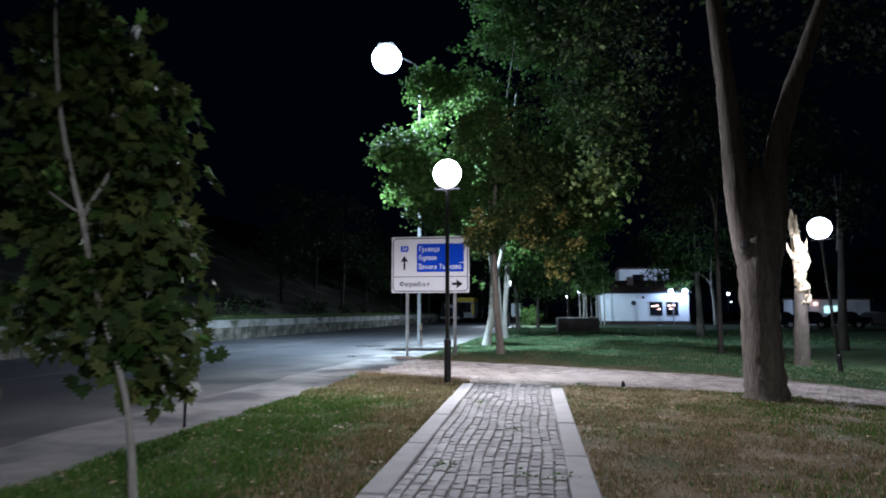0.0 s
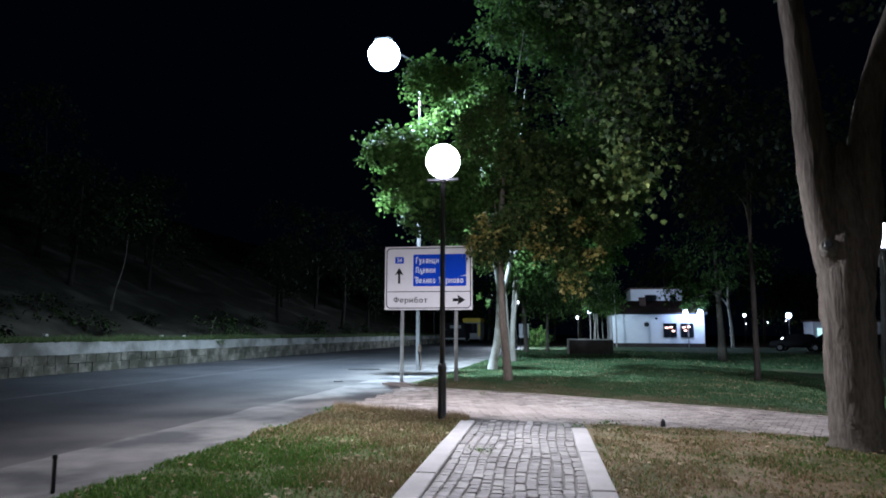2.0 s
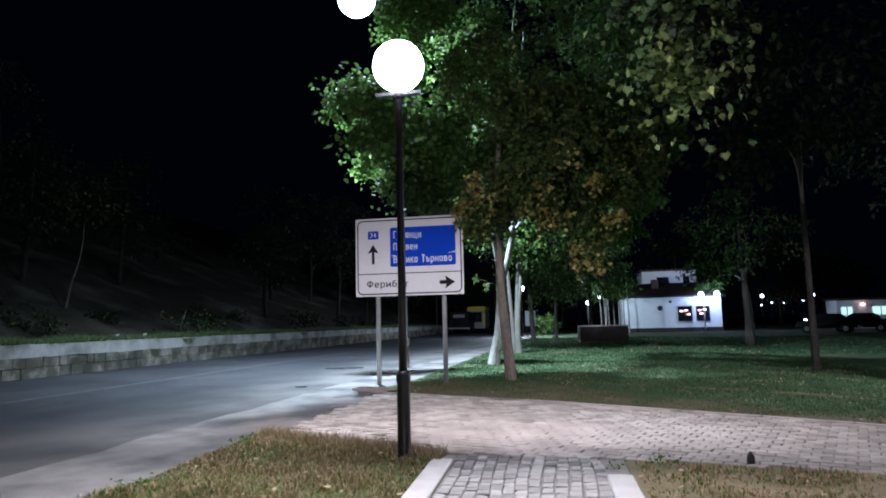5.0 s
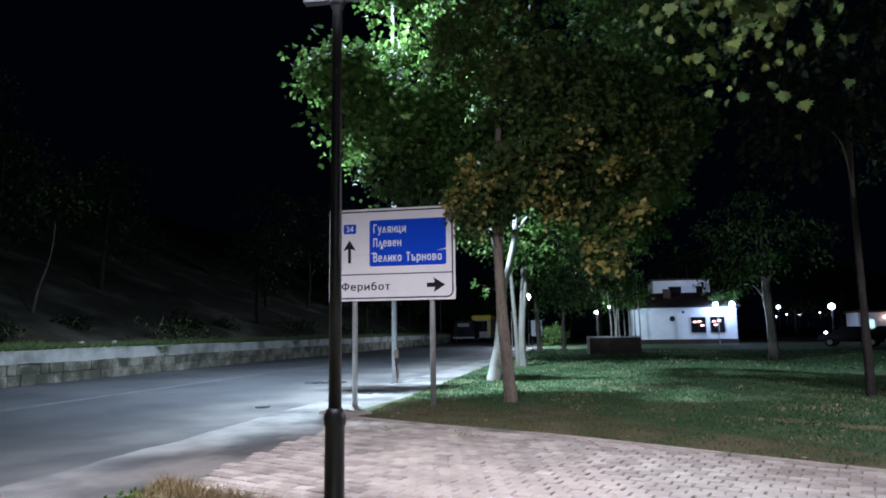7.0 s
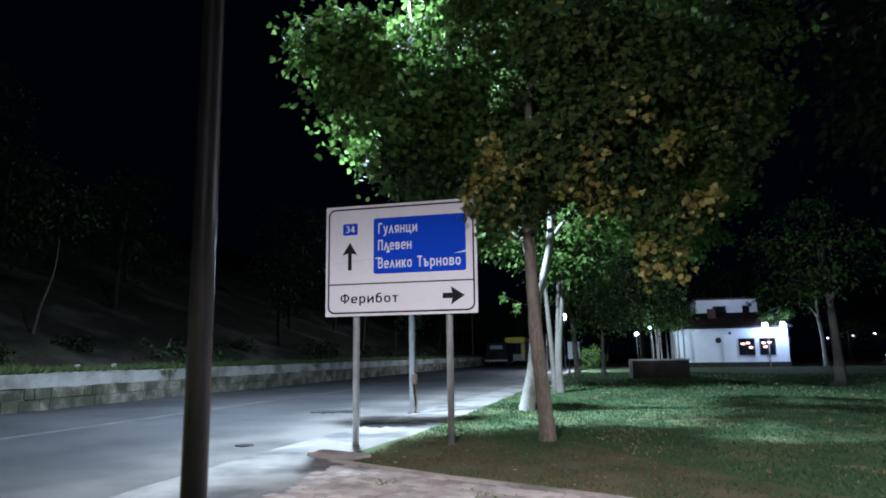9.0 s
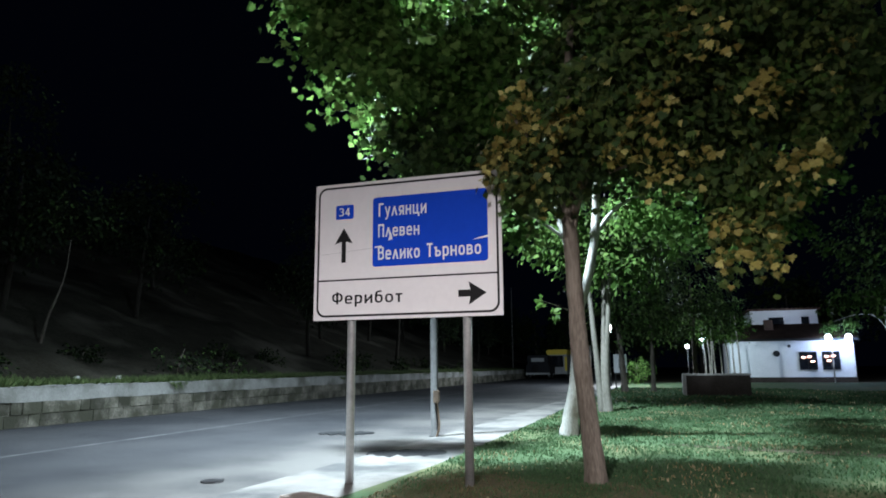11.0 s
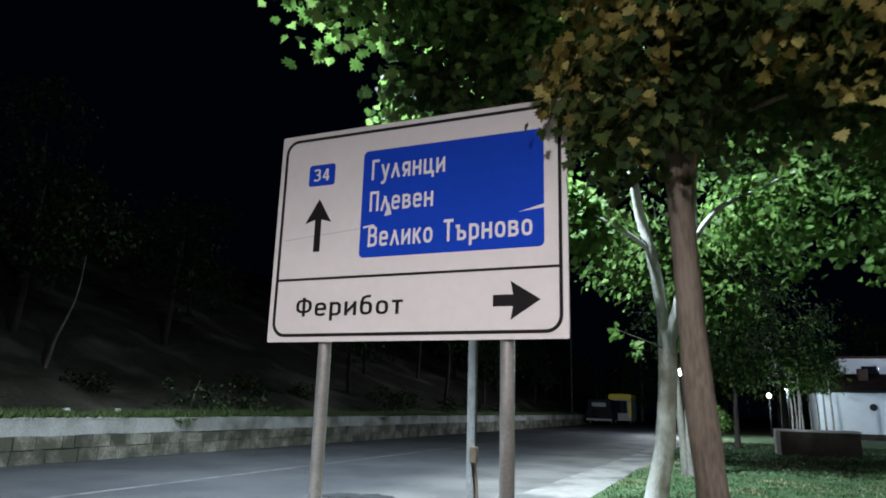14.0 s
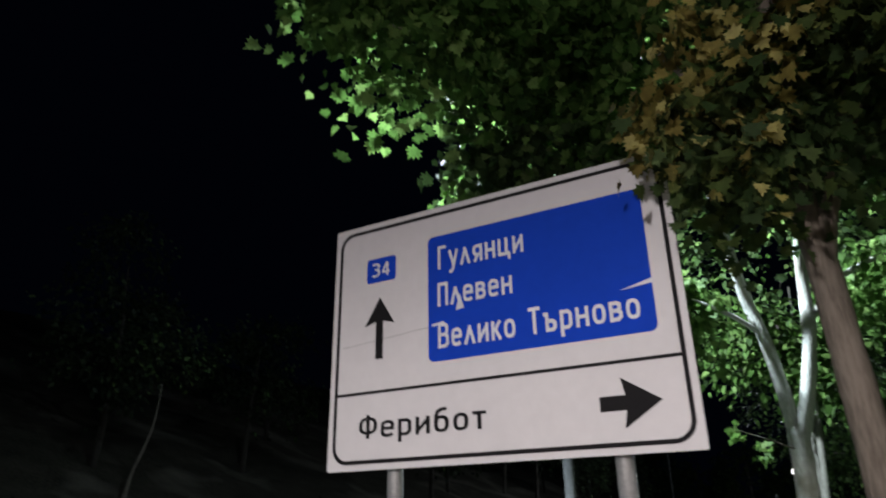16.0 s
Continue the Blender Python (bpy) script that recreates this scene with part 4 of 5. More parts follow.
def sapling():
    t = thing("sapling", (0, 0, 0), "young maple sapling with thin trunk on the verge", "tree")
    t.matrix_basis = Matrix.Translation((0, 0, 1.5)) @ Matrix.Scale(0.745, 4) @ Matrix.Translation((0, 0, -1.5))
    limbs("trunk", [("trunk", [(-3.36, 5.08, -0.6), (-3.43, 5.1, -0.05), (-3.50, 5.12, 0.5), (-3.62, 5.15, 0.95), (-3.95, 5.2, 1.75), (-4.1, 5.2, 2.32), (-4.25, 5.2, 2.8), (-4.37, 5.2, 3.3), (-4.45, 5.2, 3.9), (-4.5, 5.2, 4.7)], [0.042, 0.036, 0.030, 0.027, 0.026, 0.025, 0.023, 0.02, 0.016, 0.006]),
                    ("limb", [(-4.1, 5.2, 2.32), (-4.0, 5.2, 2.48), (-3.85, 5.2, 2.72), (-3.7, 5.2, 3.3)], [0.02, 0.017, 0.014, 0.006]),
                    ("limb", [(-4.1, 5.2, 2.35), (-4.22, 5.18, 2.42), (-4.4, 5.15, 2.55)], [0.014, 0.011, 0.006])], M_bark_pale, t, 13, 8)
    k = (0.25, 0.5, 0.01, 0.24)
    crown("crown", [((-3.85, 5.55, 1.75), (0.72, 0.5, 0.76), 120, k), ((-4.5, 5.6, 2.0), (0.65, 0.5, 0.85), 80, k), ((-4.6, 5.7, 3.5), (0.65, 0.45, 1.1), 130, k), ((-3.75, 5.5, 3.2), (0.44, 0.4, 1.0), 90, k), ((-3.55, 5.4, 1.2), (0.5, 0.4, 0.35), 20, k)], [M_leaf_dark, M_leaf_olive, M_leaf_yellow, M_leaf], t, 25, 0.15, MAPLE, 9, 0.13, 0.7)
    return t


sign_tree()
lit_tree()
big_tree()
broken_trunk()
sapling()
G, D = (0.9, 0.1), (0.25, 0.75)
far_tree(-3.05, 36.5, 9, 31, [((0.3, 0, 7.5), (3.0, 2.5, 2.6), 200, D), ((1.4, -0.5, 5.2), (1.6, 1.5, 1.2), 90, G), ((-0.5, 0, 6), (1.8, 1.5, 1.2), 80, G)], True, "slim multi-stemmed tree with pale grey trunks", 0.095, 3)
far_tree(-3.2, 53, 8, 32, [((0, 0, 6.5), (2.8, 2.5, 2.6), 160, D), ((1, -1, 4.2), (1.8, 1.5, 1), 70, D)], False)
far_tree(-1.7, 53.5, 8, 33, [((0, 0, 6.5), (2.5, 2.5, 2.4), 130, D), ((0.5, 0, 4.0), (1.6, 1.5, 1), 60, D)], False, r=0.12)
far_tree(0.8, 60, 9, 34, [((0, 0, 7), (3.2, 2.5, 3), 170, D), ((0, -1, 4.2), (2.2, 1.5, 1.2), 80, D)], False)
# This tree and the last below have the shaded leaf and bark colours.
far_tree(5.7, 25.8, 10, 35, [((0.6, 0, 8.4), (3.2, 3, 2.2), 190, (0.02, 0.98)), ((-0.6, 0, 6.4), (1.8, 2, 1.0), 70, (0.02, 0.98))], False, r=0.088, leaves=(M_leaf_dark, M_leaf_unlit), bark=M_bark_unlit)
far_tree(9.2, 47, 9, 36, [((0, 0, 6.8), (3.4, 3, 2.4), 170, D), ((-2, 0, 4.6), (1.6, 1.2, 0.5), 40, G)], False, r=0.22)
far_tree(12.5, 33, 10, 37, [((0, 0, 8), (3.8, 3, 2.4), 170, (0.05, 0.95))], False, r=0.2, leaves=(M_leaf_dark, M_leaf_unlit), bark=M_bark_unlit)


def bank_tree(x, y, h, seed):
    z = 0.98 + max(0, (WX - x) - 2.4) * 0.42
    t = thing("bank_tree", (x, y, z - 0.2), "dark leafy tree on the bank above the wall", "tree", "bank trees")
    rng = random.Random(seed)
    limbs("trunk", [("trunk", [(0, 0, -0.2), (rng.uniform(-0.2, 0.3), 0, h * 0.3), (rng.uniform(-0.4, 0.6), 0, h * 0.75)], [0.16, 0.12, 0.03])], M_bark_unlit, t, seed, 7)
    crown("crown", [((rng.uniform(-0.5, 0.5), 0, h * 0.72), (2.6, 2.8, h * 0.26), 130, (0.05, 0.95)), ((1.2, rng.uniform(-1, 1), h * 0.45), (1.6, 2.0, h * 0.14), 50, (0.1, 0.9))], [M_leaf_dark, M_leaf_unlit], t, seed, 0.24, OVAL, 14, 0.42, 0.4)


rr = random.Random(77)
for i in range(22):
    bank_tree(WX - (rr.uniform(9.0, 16.0) if i < 8 else rr.uniform(4.0, 11.0)), 12 + i * 5.2 + rr.uniform(-1.5, 1.5), rr.uniform(7, 12), 100 + i)


def bush(x, y, r, seed):
    z = 1.0 + max(0, (WX - x) - 2.4) * 0.42
    t = thing("bush", (x, y, z), "low dark shrub on the bank above the wall", "shrub", "bank shrubs")
    limbs("stem", [("stem", [(0, 0, -0.2), (0.05, 0, r * 0.5), (0.2, 0.1, r)], [0.04, 0.03, 0.01])], M_bark, t, seed, 6)
    crown("crown", [((0, 0, r * 0.45), (r, r * 1.3, r * 0.6), 34, (0.35, 0.65))], [M_leaf_dark, M_leaf_unlit], t, seed, 0.15, OVAL, 14, 0.22, 0.2)


for i in range(18):
    bush(WX - rr.uniform(1.6, 5.0), 16 + i * 3.4 + rr.uniform(-1, 1), rr.uniform(0.5, 1.3), 500 + i)


def leaning_trunk():
    t = thing("bank_tree", (-23.0, 33.2, 2.5), "thin pale leaning trunk on the bank", "tree", "bank trees")
    limbs("trunk", [("trunk", [(0, 0, -0.3), (0.03, 0.22, 0.9), (0.1, 0.55, 1.9), (0.15, 0.75, 2.8), (0.2, 0.8, 4.0)], [0.075, 0.055, 0.04, 0.03, 0.015])], M_bark, t, 61, 8)
    crown("crown", [((0.2, 0.9, 5.0), (1.4, 1.6, 1.4), 60, (0.3, 0.7))], [M_leaf_dark, M_leaf_unlit], t, 62, 0.2, OVAL, 13, 0.3, 0.4)


leaning_trunk()


def backdrop_trees():
    """The dark wood that closes the distance behind road and park."""
    for i in range(16):
        x = -24 + i * 7.5 + rr.uniform(-2, 2)
        y = 128 + rr.uniform(-8, 14) if x < 6 else 112 + rr.uniform(-6, 18)
        h = rr.uniform(10, 15)
        t = thing("distant_tree", (x, y, 0), "dark distant tree closing the view", "tree", "distant trees")
        limbs("trunk", [("trunk", [(0, 0, -0.2), (0.2, 0, h * 0.4), (0, 0, h * 0.8)], [0.3, 0.2, 0.05])], M_bark, t, 300 + i, 7)
        crown("crown", [((0, 0, h * 0.6), (5, 3, h * 0.38), 150, (0.05, 0.95))], [M_leaf, M_leaf_dark], t, 300 + i, 0.6, OVAL, 12, 0.8, 0.4)


backdrop_trees()


# ---- the house across the lawn ----
def window_unit(parent, x0, x1, z0, z1, y, lit):
    w = part("window", box_bm(x0, x1, y - 0.02, y + 0.02, z0, z1), M_glass, parent, "dark paned window with glowing discs for warm lamps")
    ring("window_frame", [(x0 - 0.05, z0 - 0.05), (x1 + 0.05, z0 - 0.05), (x1 + 0.05, z1 + 0.05), (x0 - 0.05, z1 + 0.05)], [(x0, z0), (x1, z0), (x1, z1), (x0, z1)], y - 0.06, y, M_dark, w)
    xm, zm = (x0 + x1) / 2, z0 + (z1 - z0) * 0.62
    part("mullion", box_bm(xm - 0.035, xm + 0.035, y - 0.05, y - 0.021, z0, z1), M_dark, w)
    part("mullion", box_bm(x0, x1, y - 0.045, y - 0.022, zm - 0.03, zm + 0.03), M_dark, w)
    # Glowing discs set on the pane stand for the warm lamps in it.
    for lx, lz in lit:
        part("pane_glow", turned([(0.02, -0.09), (0.17, -0.04), (0.19, 0.02), (0.05, 0.09)], 12, (lx, y - 0.03, lz)), M_glow_warm, w, "warm glowing disc on the pane", True)


def house():
    h = thing("house", (0, 0, 0), "single-storey white plastered house with dark tiled roof", "house")
    y = 80.0
    part("wall", box_bm(4.6, 14.45, y, y + 7, 0.36, 3.55), M_plaster, h, "white plastered wall")
    part("plinth", box_bm(4.55, 14.5, y - 0.06, y + 7, -0.2, 0.36), M_brick, h, "dark brick plinth")
    bm = bmesh.new()
    vs = [bm.verts.new(p) for p in ((4.3, y - 0.45, 3.5), (14.75, y - 0.45, 3.72), (14.75, y + 7.3, 3.72), (4.3, y + 7.3, 3.5), (6.2, y + 3.4, 5.15), (13.2, y + 3.4, 5.15))]
    for f in ((0, 1, 5, 4), (1, 2, 5), (2, 3, 4, 5), (3, 0, 4), (3, 2, 1, 0)):
        bm.faces.new([vs[i] for i in f])
    part("roof", bm, M_roof, h, "dark tiled hip roof")
    part("gutter", box_bm(4.3, 14.75, y - 0.47, y - 0.37, 3.50, 3.66, 0.01), M_dark, h)
    part("chimney", box_bm(7.9, 8.6, y + 2.0, y + 2.7, 3.9, 5.5), M_roof, h)
    window_unit(h, 10.2, 11.5, 1.05, 2.5, y - 0.01, [(10.5, 2.05), (10.95, 2.1), (11.2, 1.7)])
    window_unit(h, 12.0, 13.25, 1.05, 2.5, y - 0.01, [(12.3, 2.1), (12.45, 1.75), (12.8, 2.15)])
    part("round_vent", turned([(0.27, 0), (0.27, 0.03)], 20), M_dark, h, "dark round wall vent").matrix_basis = pose(8.39, y - 0.01, 2.4, 90, 0, 0)
    part("small_vent", turned([(0.14, 0), (0.14, 0.03)], 16), M_dark, h, "dark round wall vent").matrix_basis = pose(9.45, y - 0.01, 3.05, 90, 0, 0)
    part("downpipe", turned([(0.05, -0.6), (0.05, 3.4)], 10, (12.75, y - 0.12, 0.2)), M_galv, h, "", True)
    return h


house()


def rear_house():
    h = thing("house", (0, 0, 0), "taller white house rising behind the roof", "house")
    y = 90
    part("wall", box_bm(7.7, 13.9, y, y + 6, -0.2, 6.9), M_plaster, h, "white plastered upper storey")
    part("roof", box_bm(7.4, 14.2, y - 0.3, y + 6.3, 6.9, 7.1, 0.02), M_roof, h)
    part("window", box_bm(9.4, 10.8, y - 0.03, y + 0.02, 5.4, 6.2), M_glass, h, "dark upper window")
    part("window", box_bm(12.4, 13.1, y - 0.03, y + 0.02, 4.9, 6.2), M_glass, h, "dark upper window")
    return h


rear_house()
# Added light without a fixture, to brighten the rear house's upper wall.
point_lamp("rear_house_fill", (11.5, 86.8, 6.2), 120, (0.72, 0.8, 1.0), 0.2)


def bulkhead(x, y, z, r, mat, label, name="wall_lamp"):
    l = thing(name, (x, y, z), label, "lamp", "far lamps")
    part("bracket", box_bm(-0.03, 0.03, 0.0, 0.92, -0.24, -0.20), M_dark, l)
    g = part("glass", turned([(r * 0.1, -r)] + [(r * math.sin(math.pi * k / 8), -r * math.cos(math.pi * k / 8)) for k in range(1, 8)] + [(r * 0.1, r)], 14), mat, l, "", True)
    g.visible_shadow = False
    return l


def yard_lamp(x, y, h, r, mat, label):
    l = thing("yard_lamp", (x, y, dip(x, y)), label, "street lamp", "yard lamps")
    part("pole", turned([(0.06, -0.1), (0.05, h - r)], 10), M_iron, l, "", True)
    g = part("globe", turned([(r * 0.1, h - r)] + [(r * math.sin(math.pi * k / 8), h - r * math.cos(math.pi * k / 8)) for k in range(1, 8)] + [(r * 0.1, h + r)], 14), mat, l, "", True)
    g.visible_shadow = False
    return l


bulkhead(12.4, 79.1, 3.72, 0.28, M_far_blue, "bright floodlight on the house eaves")
bulkhead(13.9, 79.1, 3.72, 0.28, M_far_blue, "bright floodlight on the house eaves")
yard_lamp(2.2, 76.5, 3.75, 0.26, M_far_blue, "lit yard lamp beside slim trunks")
yard_lamp(0.95, 77.5, 3.1, 0.18, M_far_white, "small lit yard lamp")
yard_lamp(21.5, 92, 3.7, 0.2, M_far_white, "small lit yard lamp")
yard_lamp(22.4, 78.0, 3.3, 0.3, M_far_blue, "bright yard lamp above parked cars")
yard_lamp(21.4, 77, 0.9, 0.13, M_far_white, "low lit lamp among parked cars")
for k, (x, z) in enumerate([(28, 3.0), (29.5, 3.3), (31.2, 3.2), (34, 3.5)]):
    yard_lamp(x, 118, z, 0.10, M_far_white, "distant small lamp across the yard")


def kiosk():
    h = thing("kiosk", (0, 0, 0), "low pale kiosk with lit shop windows", "building")
    y = 82
    part("wall", box_bm(26.0, 34, y, y + 3, -0.1, 2.75), M_plaster, h)
    part("roof", box_bm(25.8, 34.3, y - 0.4, y + 3.2, 2.75, 2.95, 0.02), M_roof, h)
    for x0, x1 in ((26.4, 27.4), (29.3, 30.8)):
        w = part("window", box_bm(x0, x1, y - 0.06, y - 0.02, 1.25, 2.05), M_glow_cool, h, "lit greenish shop window")
        part("mullion", box_bm((x0 + x1) / 2 - 0.04, (x0 + x1) / 2 + 0.04, y - 0.09, y - 0.061, 1.25, 2.05), M_dark, w)
    part("door", box_bm(28.0, 28.8, y - 0.05, y, -0.1, 1.95), M_plaster, h)
    part("door_lamp", turned([(0.05, 0), (0.22, 0.08), (0.22, 0.2), (0.05, 0.3)], 12, (28.3, y - 0.35, 2.15)), M_glow_warm, h, "warm red lamp over the door", True)


kiosk()


def planter():
    p = thing("planter_wall", (0, 0, 0), "low dark brick block with a concrete rim on the lawn", "low wall")
    part("body", box_bm(-0.10, 2.75, 49, 50.4, -0.1, 0.98, 0.01), M_brick, p, "dark brick sides")
    part("rim", box_bm(-0.27, 2.8, 48.95, 50.45, 0.98, 1.06, 0.012), M_kerb, p, "pale concrete rim")
    part("end_face", box_bm(-0.27, -0.104, 48.97, 50.43, -0.1, 0.98, 0.01), M_kerb, p, "pale rendered end")
    rng = random.Random(5)
    for i in range(7):
        z = 0.02 + 0.135 * i
        for k in range(10):
            x = -0.06 + 0.28 * k + (0.14 if i % 2 else 0)
            if x < 2.6:
                part("brick", box_bm(x, min(2.74, x + 0.265), 48.985, 48.999, z, z + 0.12), M_brick, p)


planter()


def stems():
    """Slim pale stems of a birch clump lit by the yard lamp."""
    rng = random.Random(15)
    for i in range(7):
        x, y = 1.9 + i * 0.45 + rng.uniform(-0.15, 0.15), 73 + rng.uniform(-1, 1)
        t = thing("young_tree", (x, y, 0), "slim pale-stemmed young tree near the house", "tree", "young trees")
        limbs("trunk", [("trunk", [(0, 0, -0.1), (rng.uniform(-0.1, 0.1), 0, 2.2), (rng.uniform(-0.4, 0.4), 0, 5.5)], [0.08, 0.065, 0.02])], M_bark_pale, t, 400 + i, 7)
        crown("crown", [((0, 0, 5.2), (1.1, 1.0, 1.5), 26, (0.9, 0.1)), ((0, 0, 4.0), (0.6, 0.5, 0.3), 8, (1, 0))], [M_leaf, M_leaf_dark], t, 400 + i, 0.25, OVAL, 12, 0.32, 0.4)


stems()


# ---- vehicles ----
def wheel(parent, x, y, r=0.33):
    w = part("wheel", turned([(r * 0.6, -0.11), (r, -0.09), (r, 0.09), (r * 0.6, 0.11)], 18), M_rubber, parent, "black tyre", True)
    w.matrix_basis = pose(x, y, r, 0, 90, 0)
    part("rim", turned([(r * 0.55, -0.118), (r * 0.5, 0.118)], 14), M_car_grey, w)


def car(at, turn, paint, label, h=1.45, wide=1.75, long=4.2, group="parked cars"):
    c = thing("car", at, label, "car", group, turn)
    prof = [(-long / 2, 0.35), (-long / 2 - 0.02, 0.75), (-long * 0.46, 0.92), (-long * 0.30, 0.96), (-long * 0.20, h - 0.02), (long * 0.12, h), (long * 0.26, 1.0), (long * 0.46, 0.86), (long / 2, 0.62), (long / 2, 0.35)]
    bm = bmesh.new()
    A = [bm.verts.new((-wide / 2 * (0.82 if z > 1.1 else 1), y, z)) for y, z in prof]
    B = [bm.verts.new((wide / 2 * (0.82 if z > 1.1 else 1), y, z)) for y, z in prof]
    n = len(prof)
    bm.faces.new(A)
    bm.faces.new(B[::-1])
    for i in range(n):
        bm.faces.new((A[i], B[i], B[(i + 1) % n], A[(i + 1) % n]))
    bmesh.ops.recalc_face_normals(bm, faces=bm.faces[:])
    bmesh.ops.bevel(bm, geom=bm.edges[:], offset=0.05, segments=2, affect="EDGES")
    body = part("body", bm, paint, c, "", True)
    part("rear_window", box_bm(-wide * 0.38, wide * 0.38, -0.02, 0.02, -0.19, 0.19, 0.01), M_glass, body).matrix_basis = pose(0, -long * 0.25 - 0.03, 1.2, -38, 0, 0)
    for x in (-wide * 0.4, wide * 0.4):
        part("tail_light", box_bm(x - 0.11, x + 0.11, -long / 2 - 0.05, -long / 2 + 0.02, 0.72, 0.86, 0.01), M_roof, c, "dark red tail light")
    part("bumper", box_bm(-wide / 2, wide / 2, -long / 2 - 0.09, -long / 2 + 0.05, 0.36, 0.56, 0.03), M_car_grey, c)
    for x in (-wide / 2 + 0.08, wide / 2 - 0.08):
        for y in (-long * 0.31, long * 0.31):
            wheel(c, x, y)
    return c


def off_roader():
    c = thing("off_road_car", (-15.1, 95.5, 0), "dark boxy off-road car parked at the wall's end", "car", "parked cars")
    part("body", box_bm(-1.5, 1.3, -2.0, 2.2, 0.55, 1.7, 0.08), M_car_dark, c)
    cab = part("cabin", box_bm(-1.35, 1.15, -1.95, 1.0, 1.7, 2.75, 0.1), M_car_dark, c)
    # Grey paint on this pane stands for the light it reflects.
    part("rear_window", box_bm(-0.85, 0.65, -1.985, -1.955, 2.0, 2.42, 0.01), M_car_grey, cab, "rear window with its reflection painted pale grey")
    part("spare_wheel", turned([(0.2, -0.12), (0.42, -0.1), (0.42, 0.1), (0.2, 0.12)], 18), M_rubber, c, "", True).matrix_basis = pose(-0.3, -2.12, 1.25, 90, 0, 0)
    part("bumper", box_bm(-1.5, 1.3, -2.12, -2.0, 0.5, 0.72, 0.03), M_car_grey, c)
    for x in (-1.25, 1.05):
        for y in (-1.3, 1.4):
            wheel(c, x, y, 0.42)


def van():
    c = thing("van", (-13.6, 101, 0), "yellow-roofed van parked behind the dark car", "van", "parked cars")
    part("body", box_bm(-1.35, 1.15, -2.3, 2.6, 0.5, 2.9, 0.1), M_car_grey, c, "grey van body")
    part("roof", box_bm(-1.4, 1.2, -2.35, 2.5, 2.88, 3.5, 0.12), M_car_yellow, c, "yellow raised roof")
    part("side_panel", box_bm(0.85, 1.17, -2.36, -2.3, 0.9, 2.6, 0.01), M_car_yellow, c, "yellow rear panel")
    part("rear_window", box_bm(-1.0, 0.7, -2.33, -2.3, 1.35, 2.75, 0.01), M_glass, c)
    for x in (-1.1, 0.9):
        for y in (-1.5, 1.7):
            wheel(c, x, y, 0.38)


off_roader()
van()
for k, x in enumerate((18.6, 21.2, 23.9, 26.6, 29.4)):
    car((x, 63 + (k % 2) * 0.6, 0), 62, M_car_dark if k != 3 else M_car_grey, "dark parked car in the unlit yard")


# ---- small things ----
def stake():
    s = thing("stake", (-4.8, 8.15, 0), "short dark metal stake at the verge's edge", "stake")
    part("rod", turned([(0.02, -0.1), (0.018, 0.31), (0.026, 0.315), (0.024, 0.35)], 10), M_iron, s, "", True)


def stump():
    s = thing("bollard_stub", (1.2, 13.72, 0.02), "small dark stub at the edge of the lawn", "stub")
    part("stub", turned([(0.035, -0.05), (0.04, 0.03), (0.035, 0.08), (0.015, 0.12)], 12), M_iron, s, "", True)


def manhole(x, y, r):
    m = thing("manhole_cover", (x, y, 0.004), "dark round manhole cover in the asphalt", "manhole cover")
    part("ring", turned([(r, -0.02), (r, 0.008), (r * 0.9, 0.012)], 24), M_iron, m)
    for k in range(-3, 4):
        w = math.sqrt(max(0.01, (r * 0.85) ** 2 - (k * r * 0.24) ** 2))
        part("tread", box_bm(-w, w, k * r * 0.24 - 0.02, k * r * 0.24 + 0.02, 0.012, 0.018), M_iron, m)


stake()
stump()
manhole(-6.9, 21.9, 0.15)
edge_line = mesh_ob("road_line", [(-12.1, 5, 0.005), (-11.98, 5, 0.005), (-12.2, 80, 0.005), (-12.35, 80, 0.005)], [(0, 1, 2, 3)], M_line)
tagged(edge_line, "worn white edge line on the asphalt", "road marking", kind="structure")

# ---- edgings, cobbles, blocks ----
rng = random.Random(42)


def along(a, b, t):
    return (a[0] + (b[0] - a[0]) * t, a[1] + (b[1] - a[1]) * t)


def edging(a, b, side, step_len=1.9):
    n = int(math.dist(a, b) / step_len)
    for i in range(n):
        p, q = along(a, b, (i + 0.006) / n), along(a, b, (i + 0.994) / n)
        w = 0.23 * side
        dz = rng.uniform(-0.006, 0.006)
        bm = bmesh.new()
        lo = [bm.verts.new((x, y, -0.05)) for x, y in (p, q, (q[0] + w, q[1]), (p[0] + w, p[1]))]
        hi = [bm.verts.new((x, y, 0.062 + dz)) for x, y in (p, q, (q[0] + w, q[1]), (p[0] + w, p[1]))]
        bm.faces.new(hi)
        for k in range(4):
            bm.faces.new((lo[k], lo[(k + 1) % 4], hi[(k + 1) % 4], hi[k]))
        bmesh.ops.recalc_face_normals(bm, faces=bm.faces[:])
        bmesh.ops.bevel(bm, geom=[e for e in bm.edges if min(v.co.z for v in e.verts) > 0], offset=0.012, segments=1, affect="EDGES")
        part("edging_stone", bm, M_kerb, path_bed)


edging((-1.26, -3.0), (-1.95, 13.6), 1)
edging((0.62, -3.0), (0.03, 13.0), -1)


